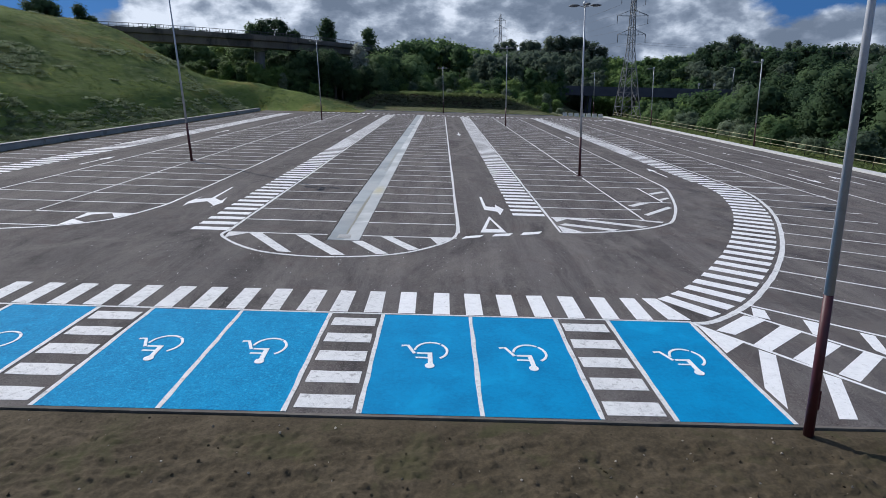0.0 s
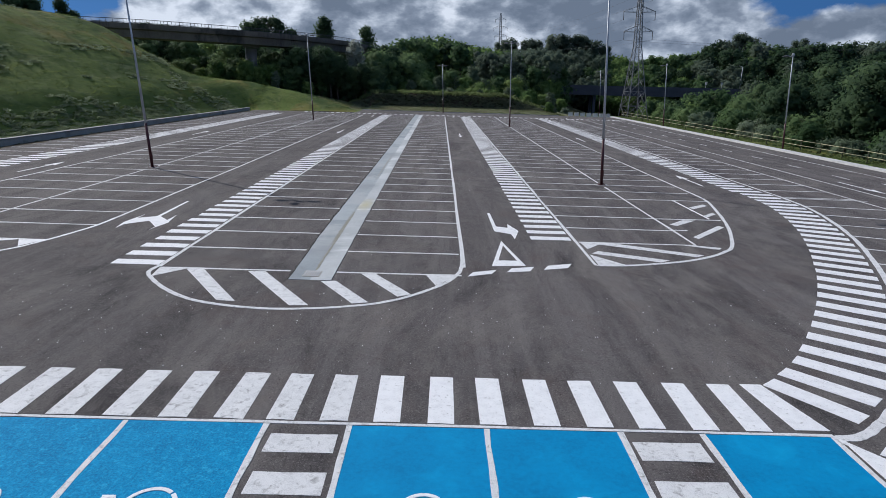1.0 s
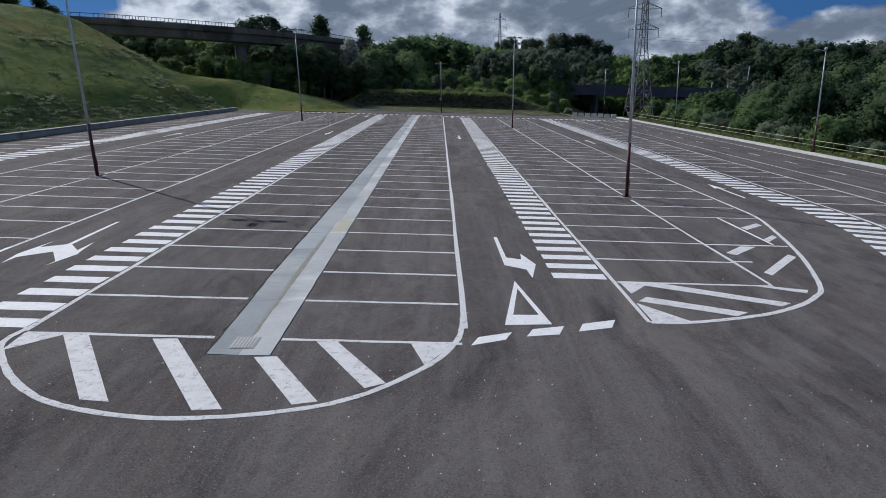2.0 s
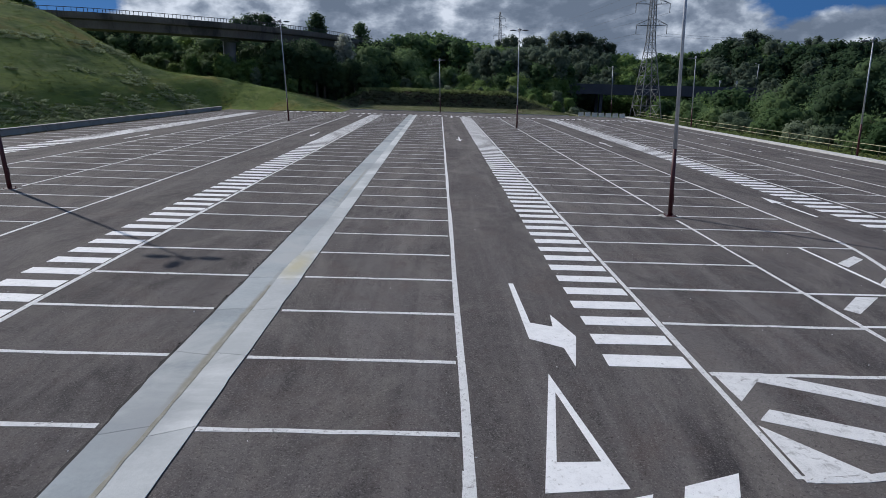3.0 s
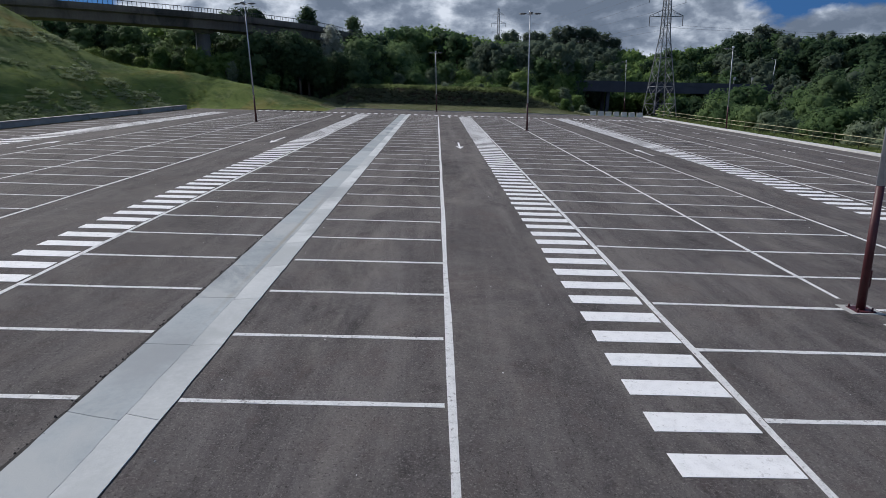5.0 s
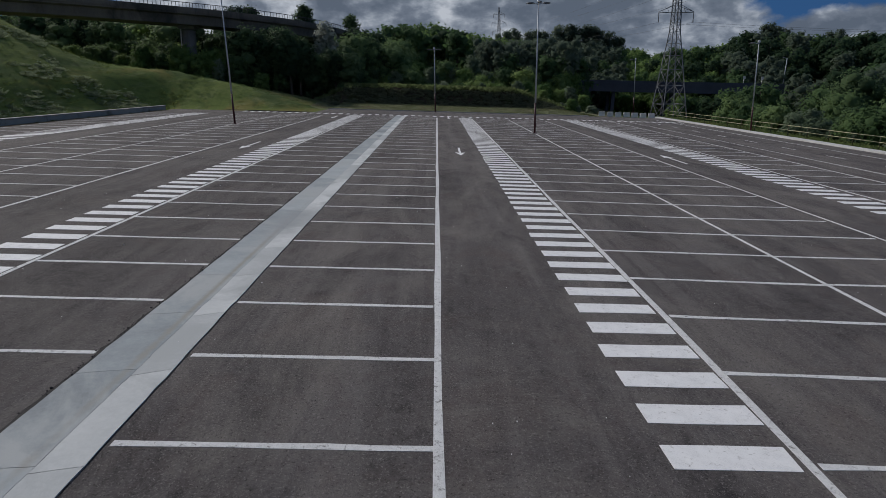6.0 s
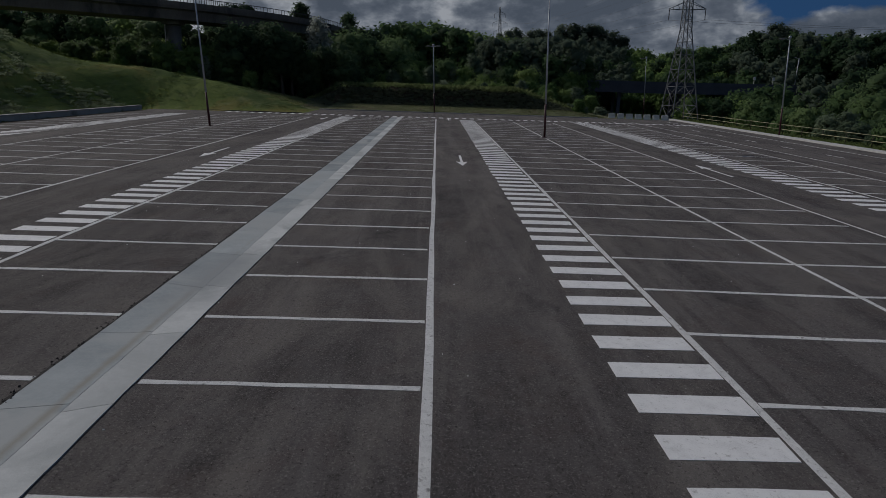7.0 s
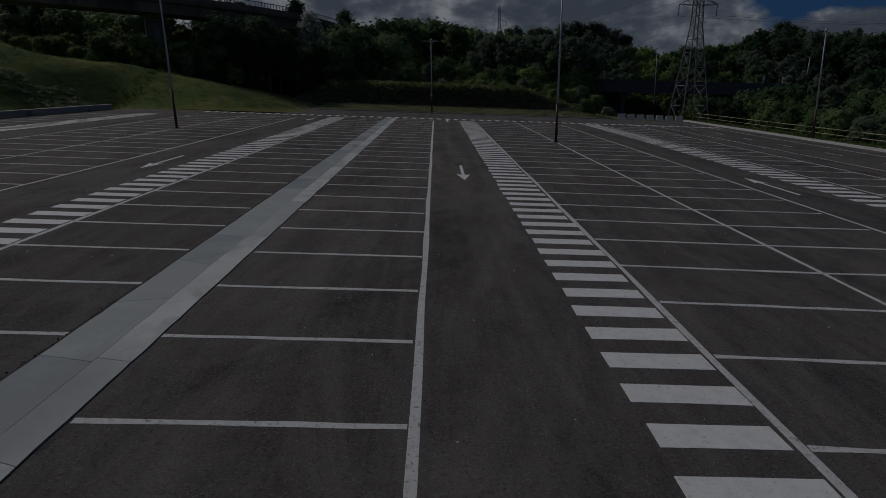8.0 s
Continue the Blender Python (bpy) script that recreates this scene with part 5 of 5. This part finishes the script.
FAR_KINDS = {
    "dark": [make_tree(13, 4.6, LEAF_DARK, 20, 31, 0.74, 0.12, L_DARK, "round", 21), make_tree(15, 4.4, LEAF_DARK, 18, 31, 0.74, 0.40, L_DARK, "top", 22)],
    "mid": [make_tree(11, 4.4, LEAF_MID, 20, 31, 0.74, 0.08, L_MID, "round", 23), make_tree(12, 4.0, LEAF_MID, 19, 31, 0.74, 0.10, L_MID, "tall", 26)],
    "fresh": [make_tree(10, 4.3, LEAF_FRESH, 20, 31, 0.74, 0.08, L_FRESH, "round", 24)],
    "gum": [make_tree(15, 4.0, LEAF_GUM, 18, 31, 0.74, 0.30, L_GUM, "top", 25), make_tree(14, 4.2, LEAF_GUM, 19, 31, 0.74, 0.15, L_GUM, "round", 27)],
}
used = set()


joined = {}


def plant(kind, x, y, size=1.0, sink=0.3, far_off=False, free=False, tip=None):
    """One tree on the ground; the wood's skyline bounds its height unless it stands free."""
    options = (FAR_KINDS if far_off else KINDS)[kind]
    src = options[rng.randrange(len(options))]
    m = Matrix.Translation(W(x, y, land(x, y) - sink)) @ pose(0, 0, 0, 0, 0, rng.uniform(0, 360))
    s = size * rng.uniform(0.88, 1.14)
    top = 5.4 + skyline(x, y) * math.hypot(x, y + 10) * rng.uniform(0.93, 1.08) + 0.8 - land(x, y)
    if tip is not None:
        s = (tip - land(x, y) + sink) / src["tall"] / 0.96
    elif not free:
        s = max(0.30 * size, min(s, top / src["tall"]))
    if far_off:
        for ob in src.children:
            joined.setdefault(ob.data.materials[0].name, []).append((ob.data, m @ Matrix.Diagonal((s, s, s, 1))))
        return None
    if src.name not in used:
        used.add(src.name)
        ob = src
        ob.matrix_basis = m
    else:
        ob = copy_thing(src, m)
    ob.scale = (s * rng.uniform(0.92, 1.1), s * rng.uniform(0.92, 1.1), s)
    return ob


def mixed(weights):
    return rng.choices(list(weights), list(weights.values()))[0]


# Wood behind the far mound: bushes, then a smooth dome of broad crowns.
for k in range(30):
    plant(mixed({"mid": 1, "fresh": 6, "shrub": 2, "grey": 5}), -14 + k * 1.5 + rng.uniform(-1, 1), 140 + rng.uniform(-4, 6), rng.uniform(0.42, 0.62))
for k in range(24):
    x = -18 + k * 2.2 + rng.uniform(-1, 1)
    plant(mixed({"grey": 4, "mid": 2, "fresh": 3}) if x < 14 else mixed({"mid": 3, "fresh": 3, "grey": 2}), x, 156 + rng.uniform(-5, 6), rng.uniform(0.62, 0.80))
for k in range(34):
    x = -22 + k * 1.15 + rng.uniform(-0.8, 0.8)
    plant(mixed({"mid": 5, "fresh": 3, "dark": 1}), x, 186 + 26 * (k % 3) / 2 + rng.uniform(-5, 5), 1.3, far_off=True)
for k in range(22):
    x = -26 + k * 1.8 + rng.uniform(-0.6, 0.6)
    plant("mid" if k % 3 else "fresh", x, 216 + rng.uniform(-3, 3), 2.2, far_off=True)
# Dark trees at the west end of the mound, and before and beside the overpass.
for k in range(16):
    plant("dark", -33 + k * 1.15 + rng.uniform(-0.6, 0.6), 126 + rng.uniform(-2, 3.5), 0.78 - 0.020 * k, free=True)
for k in range(12):
    plant(mixed({"dark": 3, "mid": 5}), -31 + k * 1.4 + rng.uniform(-0.8, 0.8), 133 + rng.uniform(-2, 3), 0.78, free=True)
for k in range(12):
    x = -20.5 + k * 1.1 + rng.uniform(-0.5, 0.5)
    plant(mixed({"dark": 2, "mid": 5, "grey": 1}), x, 148 + rng.uniform(-5, 5), 1.0, free=True, tip=13.4 - 0.20 * k + rng.uniform(-1.4, 0.6))
for k in range(9):
    plant("mid", -16 + k * 1.0, 172 + rng.uniform(-6, 6), 1.0, free=True, tip=13.8 + rng.uniform(-1.5, 0.8))
plant("birch", -21.3, 138.5, 1.0, free=True, tip=16.4)
# Bushes and trees under and behind the overpass, with the sky between their tops and the deck.
for k in range(34):
    x = -84 + k * 1.5 + rng.uniform(-1, 1)
    plant(mixed({"mid": 5, "fresh": 2, "dark": 3}), x, 127 + rng.uniform(-2, 5), 1.0, free=True, tip=max(ridge(x) + 1.5, 9.2 + rng.uniform(-2.8, 1.0)))
for k in range(26):
    x = -92 + k * 2.4 + rng.uniform(-1, 1)
    plant(mixed({"dark": 4, "mid": 4, "fresh": 1}), x, 138 + rng.uniform(-4, 6), 1.0, free=True, tip=(15.2 if x < -52 else 13.2) + rng.uniform(-2.4, 0.6))
for k in range(20):
    x = -60 + k * 1.7 + rng.uniform(-1, 1)
    plant(mixed({"mid": 5, "fresh": 3, "grey": 1}), x, 122.5 + rng.uniform(-1, 3) + 0.1 * max(0, x + 45), 1.0, free=True, tip=ridge(x) + rng.uniform(1.2, 4.0))
for k in range(30):
    plant(mixed({"dark": 3, "mid": 4}), -120 + k * 3.6 + rng.uniform(-1, 1), 168 + rng.uniform(-6, 8), 1.0, far_off=True, free=True, tip=(19.0 if k < 17 else 16.5) + rng.uniform(-3, 0.5))
for x, y, tip in ((-57.0, 284, 35.2), (-54.4, 286, 31.0), (-33.1, 271, 30.4), (-35.0, 272, 25.5)):
    plant("tall", x, y, 1.0, free=True, tip=tip)
for x, y, tip in ((-88.6, 309, 36.2), (-96.5, 312, 34.0), (-80.0, 312, 31.0)):
    plant("big", x, y, 1.0, free=True, tip=tip)
# Trees and bushes on the brow of the bank.
for kind, x, y, tip in (("dark", -85.2, 112, 22.1), ("dark", -87.6, 114, 21.0), ("tall", -77.0, 110, 20.3), ("tall", -76.0, 111.5, 18.2), ("shrub", -79.7, 97, 16.6), ("shrub", -68.5, 97, 14.6)):
    plant(kind, x, y, 1.0, 0.3, free=True, tip=tip)
# Wooded slope beyond the fence.
for k in range(30):
    plant("shrub", 43.0 + rng.uniform(-1, 2.4), 18 + k * 3.0 + rng.uniform(-1, 1), rng.uniform(0.6, 1.0))
for k in range(26):
    y = 16 + k * 2.8 + rng.uniform(-1, 1)
    plant(mixed({"mid": 4, "dark": 6, "grey": 1}), 49.5 + rng.uniform(-3, 4), y, 0.78 - 0.36 * soft(52, 82, y))
for x, s in ((60, 0.95), (72, 1.05), (86, 1.12), (100, 1.2)):
    for k in range(24):
        y = 14 + k * 4.6 + rng.uniform(-2, 2)
        if x < 0.52 * (y + 18):
            continue
        plant(mixed({"dark": 5, "mid": 5, "fresh": 1, "grey": 1}) if x < 80 else mixed({"dark": 6, "mid": 4, "gum": 2}), x + rng.uniform(-4, 4), y, s, far_off=x > 80)
for k in range(28):
    y = 92 + 2.4 * k
    plant(mixed({"fresh": 3, "mid": 4, "shrub": 2, "grey": 1}), 0.45 * (y + 18) + rng.uniform(-2, 9), y, 0.50)
for k in range(28):
    plant(mixed({"fresh": 3, "mid": 5, "dark": 1}), 66 + k * 2.2 + rng.uniform(-1, 1), 180 + rng.uniform(-14, 8), 0.5, far_off=True, tip=(2.6 if k < 16 else 5.5) + rng.uniform(-1.8, 0.4))
for k in range(6):
    plant("shrub" if k % 3 else "fresh", 20 + k * 1.5 + rng.uniform(-1, 1), 124 + rng.uniform(-3, 8), 0.5 if k % 3 else 0.35)
# Grey-green gum wood on the northern slope.
for k in range(26):
    plant(mixed({"gum": 5, "mid": 3}), 12 + k * 0.95 + rng.uniform(-1, 1), 168 + rng.uniform(-8, 8), rng.uniform(0.75, 0.95), far_off=True)
for k in range(150):
    turn, d = rng.uniform(0.075, 0.275), 185 + 105 * (k / 150)
    kind = "gum" if rng.random() < 0.85 else "mid"
    if d > 216 or turn < 0.19:
        plant(kind, d * turn, d, rng.uniform(0.75, 1.05), 0.5, True)
# Fresh green slope behind the highway.
for k in range(150):
    turn, d = rng.uniform(0.255, 0.46), 212 + 80 * (k / 150)
    plant(mixed({"fresh": 6, "mid": 3, "dark": 1}), d * turn, d, rng.uniform(0.62, 0.85), 0.5, True)
for k in range(40):
    plant(mixed({"fresh": 5, "mid": 3, "dark": 1}), 60 + k * 3.6 + rng.uniform(-2, 2), 230 + rng.uniform(-8, 22), 0.8, far_off=True)
# Darker mixed wood to the east, and the hills behind all of it.
for k in range(120):
    turn, d = rng.uniform(0.44, 0.84), 190 + 100 * (k / 120)
    x, y = d * turn / math.hypot(1, turn), d / math.hypot(1, turn)
    light = noise.noise((x * 0.03, y * 0.03, 2.0))
    plant("mid" if light > 0.08 else "gum" if light > -0.12 else "dark", x, y, rng.uniform(0.8, 1.15), 0.5, True)
for k in range(90):
    turn, d = rng.uniform(-0.48, 0.84), 270 + 60 * (k / 90)
    plant("fresh" if 0.27 < turn < 0.44 else "gum" if turn > 0.06 else "mid", d * turn / math.hypot(1, turn), d / math.hypot(1, turn), rng.uniform(0.8, 1.1), 0.5, True)
for x, y, tip in ((20.0, 300, 23.6), (29.3, 290, 26.5), (34.0, 292, 28.1), (40.4, 289, 28.0), (46.7, 291, 28.0), (53.7, 290, 30.4), (60.0, 288, 30.3), (66.0, 290, 30.6), (69.5, 292, 31.0), (79.5, 290, 26.4), (73.0, 288, 28.5), (143.7, 290, 34.0), (149.4, 288, 32.2), (138.5, 292, 30.5), (174.1, 290, 31.8)):
    plant("gum", x, y, 1.0, 0.5, free=True, tip=tip)
for name, copies in joined.items():
    vs, fs, ns, base = [], [], [], 0
    for data, m in copies:
        co = np.empty(len(data.vertices) * 3)
        data.vertices.foreach_get("co", co)
        m = np.array(m)
        vs.append(co.reshape(-1, 3) @ m[:3, :3].T + m[:3, 3])
        no = np.empty(len(data.loops) * 3)
        data.corner_normals.foreach_get("vector", no)
        at = np.empty(len(data.loops), int)
        data.loops.foreach_get("vertex_index", at)
        each = np.zeros((len(data.vertices), 3))
        each[at] = no.reshape(-1, 3)
        ns.append(unit(each @ m[:3, :3].T))
        fs += [[base + k for k in f.vertices] for f in data.polygons]
        base += len(data.vertices)
    me = bpy.data.meshes.new("far_trees")
    me.from_pydata(np.concatenate(vs).tolist(), [], fs)
    me.materials.append(bpy.data.materials[name])
    with_normals(me, np.concatenate(ns))
    tagged(new("far_trees", me), "joined far trees of the wooded valley", "woodland", kind="stuff")
for options in FAR_KINDS.values():
    for src in options:
        for ob in (*src.children, src):
            bpy.data.objects.remove(ob)


def tufts(name, places, blades, height, width, mat, label, category, towards=(0.6, -0.6, 0.5), lie=0.2):
    """Clumps of bent blades at (x, y, scale), their upper sides turned the way the ground falls."""
    n = len(places) * blades
    base = np.array([W(x, y, land(x, y) - 0.05) for x, y, _ in places])
    s = np.repeat(np.array([q for *_, q in places]), blades)[:, None]
    p = np.repeat(base, blades, 0) + nrng.normal(size=(n, 3)) * (0.34, 0.34, 0.0) * s
    a = nrng.random(n) * 2 * np.pi
    out = np.stack([np.cos(a), np.sin(a), np.zeros(n)], 1)
    across = np.stack([-np.sin(a), np.cos(a), np.zeros(n)], 1)
    h = height * s * (0.5 + nrng.random((n, 1)))
    w = width * s * (0.7 + 0.6 * nrng.random((n, 1)))
    bend = (lie + 0.7 * nrng.random((n, 1))) * h
    v = np.stack([p - across * w, p + across * w, p + out * bend * 0.4 + (0, 0, 1) * h * 0.7 + across * w * 0.8, p + out * bend + (0, 0, 1) * h, p + out * bend * 0.4 + (0, 0, 1) * h * 0.7 - across * w * 0.8], 1)
    away = (np.cross(across, out * bend * 0.4 + (0, 0, 1) * h * 0.7) @ np.array(towards)) < 0
    v[away] = v[away][:, ::-1]
    me = bpy.data.meshes.new(name)
    me.from_pydata(v.reshape(-1, 3).tolist(), [], np.arange(5 * n).reshape(-1, 5).tolist())
    me.materials.append(mat)
    with_normals(me, np.repeat(unit(np.array([[0, 0, 1.0]]) + nrng.normal(size=(n, 3)) * 0.16), 5, 0))
    return tagged(new(name, me), label, category, kind="stuff")


def hummocks(name, places, count, size, mat, label, category, flat=0.55, core=0.8):
    """Low leafy cushions at (x, y, radius)."""
    centres = [W(x, y, land(x, y) + 0.05 * r) for x, y, r in places]
    me = leaf_mesh(name, centres, [r for *_, r in places], count, size, mat, flat, 0.3, core=core)
    return tagged(new(name, me), label, category, kind="stuff")


places = []
while len(places) < 9500:
    y = rng.uniform(-5, 100)
    x = bank_edge(y) - 0.2 - 34 * rng.random() ** 1.3
    places.append((x, y, rng.uniform(0.5, 1.1)))
for k in range(420):
    places.append((-36.25 - 0.5 * rng.random(), rng.uniform(0, 108), rng.uniform(0.9, 1.8)))
while len(places) < 11500:
    x, y = rng.uniform(-62, -18), rng.uniform(97, 112)
    places.append((x, y, rng.uniform(0.5, 1.0)))
tufts("bank_grass", places, 6, 0.12, 0.034, BLADES, "long wind-bent grass on the bank", "grass", lie=1.3)
places = []
while len(places) < 2300:
    y = rng.uniform(6, 94)
    x = bank_edge(y) - 0.6 - 15 * rng.random() ** 1.2
    if noise.noise((x * 0.22 + 3, y * 0.075, 4)) + 0.45 * noise.noise((x * 0.6, y * 0.25, 1)) > 0.16 - 0.22 * soft(9, 2, bank_edge(y) - x):
        places.append((x, y, rng.uniform(0.25, 0.62)))
hummocks("bank_scrub", places[:1100], 110, 0.085, SCRUB, "grey-green scrub streaks on the bank", "scrub", 0.32, 0.45)
tufts("bank_tussocks", [(x, y, 1.6 * r) for x, y, r in places[1100:]], 36, 0.24, 0.024, SCRUB, "grey-green tussocks of long bent grass on the bank", "grass", lie=1.1)
places = [(rng.uniform(-28, 26), rng.uniform(109.8, 119), rng.uniform(0.4, 0.9)) for _ in range(3000)]
tufts("verge_grass", places, 8, 0.22, 0.04, DULL_BLADES, "rough grass strip before the mound", "grass", (0, -0.8, 0.5))
places = [(rng.uniform(-21, 22), rng.uniform(121.2, 128), rng.uniform(0.8, 1.7)) for _ in range(2400)]
places += [(rng.uniform(36.6, 43), rng.uniform(0, 120), rng.uniform(0.4, 0.8)) for _ in range(2200)]
tufts("mound_grass", places, 8, 0.26, 0.045, MOUND_BLADES, "dull dry grass on the mound and fence verge", "grass", (0, -0.8, 0.5), lie=0.8)
places = [(rng.uniform(-21, 22), rng.uniform(118.6, 121.2), rng.uniform(0.3, 0.7)) for _ in range(900)]
hummocks("mound_bramble", places, 60, 0.15, BRAMBLE, "dark reddish bramble on the mound's face", "bramble", 0.45, 0.5)

# Stones and weeds on the soil.
bm = bmesh.new()
for k in range(300):
    x, y, s = rng.uniform(-16, 14), -17.1 - 4.6 * rng.random(), rng.choice((0.010, 0.014, 0.018, 0.026))
    m = Matrix.Translation((x, y, soil(x, y))) @ pose(0, 0, 0, rng.uniform(0, 360), rng.uniform(0, 360), rng.uniform(0, 360)) @ Matrix.Diagonal((s * rng.uniform(0.8, 1.5), s, s * rng.uniform(0.5, 0.9), 1))
    for v in bmesh.ops.create_icosphere(bm, subdivisions=1, radius=1.0, matrix=m)["verts"]:
        v.co += Vector((rng.uniform(-1, 1), rng.uniform(-1, 1), rng.uniform(-1, 1))) * s * 0.3
tagged(mesh_object("loose_stones", bm, STONE, None, SLOPE), "small loose stones scattered on the soil", "stones", kind="stuff")
weeds = []
while len(weeds) < 260:
    x, y = rng.uniform(-15, 13), -17.2 - 4.5 * rng.random()
    if noise.noise((x * 0.5, y * 0.5, 7)) > 0.0:
        weeds.append((x, y, rng.uniform(0.10, 0.28)))
tufts("soil_weeds", weeds, 8, 0.34, 0.05, BLADES, "small green weeds sprouting from the soil", "weeds", (0, -0.8, 0.6))
bm = bmesh.new()
for k in range(200):
    x, y, s = rng.uniform(-16, 14), -17.0 - 4.6 * rng.random(), rng.choice((0.015, 0.02, 0.03))
    m = Matrix.Translation((x, y, soil(x, y))) @ pose(0, 0, 0, rng.uniform(0, 360), rng.uniform(0, 360), rng.uniform(0, 360)) @ Matrix.Diagonal((s * rng.uniform(0.8, 1.6), s, s * rng.uniform(0.3, 0.5), 1))
    made = bmesh.ops.create_icosphere(bm, subdivisions=2, radius=1.0, matrix=m)["verts"]
    for v in made:
        v.co += Vector((rng.uniform(-1, 1), rng.uniform(-1, 1), rng.uniform(-1, 1))) * s * 0.16
tagged(mesh_object("soil_clods", bm, DIRT, None, SLOPE), "brown crumbly clods lying on the soil", "soil clods", kind="stuff")

# Paint flecks and grit on the asphalt.
bm = bmesh.new()
for k in range(520):
    x, y, s = rng.uniform(-14, 14), rng.uniform(-10, 60) if k > 260 else rng.uniform(-9.3, -3.0), rng.uniform(0.005, 0.017)
    a = rng.uniform(0, 6.28)
    c, d = s * math.cos(a), s * math.sin(a)
    slab([(x - c, y - d), (x + d * 0.5, y - c * 0.5), (x + c, y + d), (x - d * 0.4, y + c * 0.4)], 0.0, 0.012, bm)
tagged(mesh_object("paint_flecks", bm, WHITE, None, SLOPE), "pale paint flecks and grit scattered on asphalt", "grit", kind="stuff")
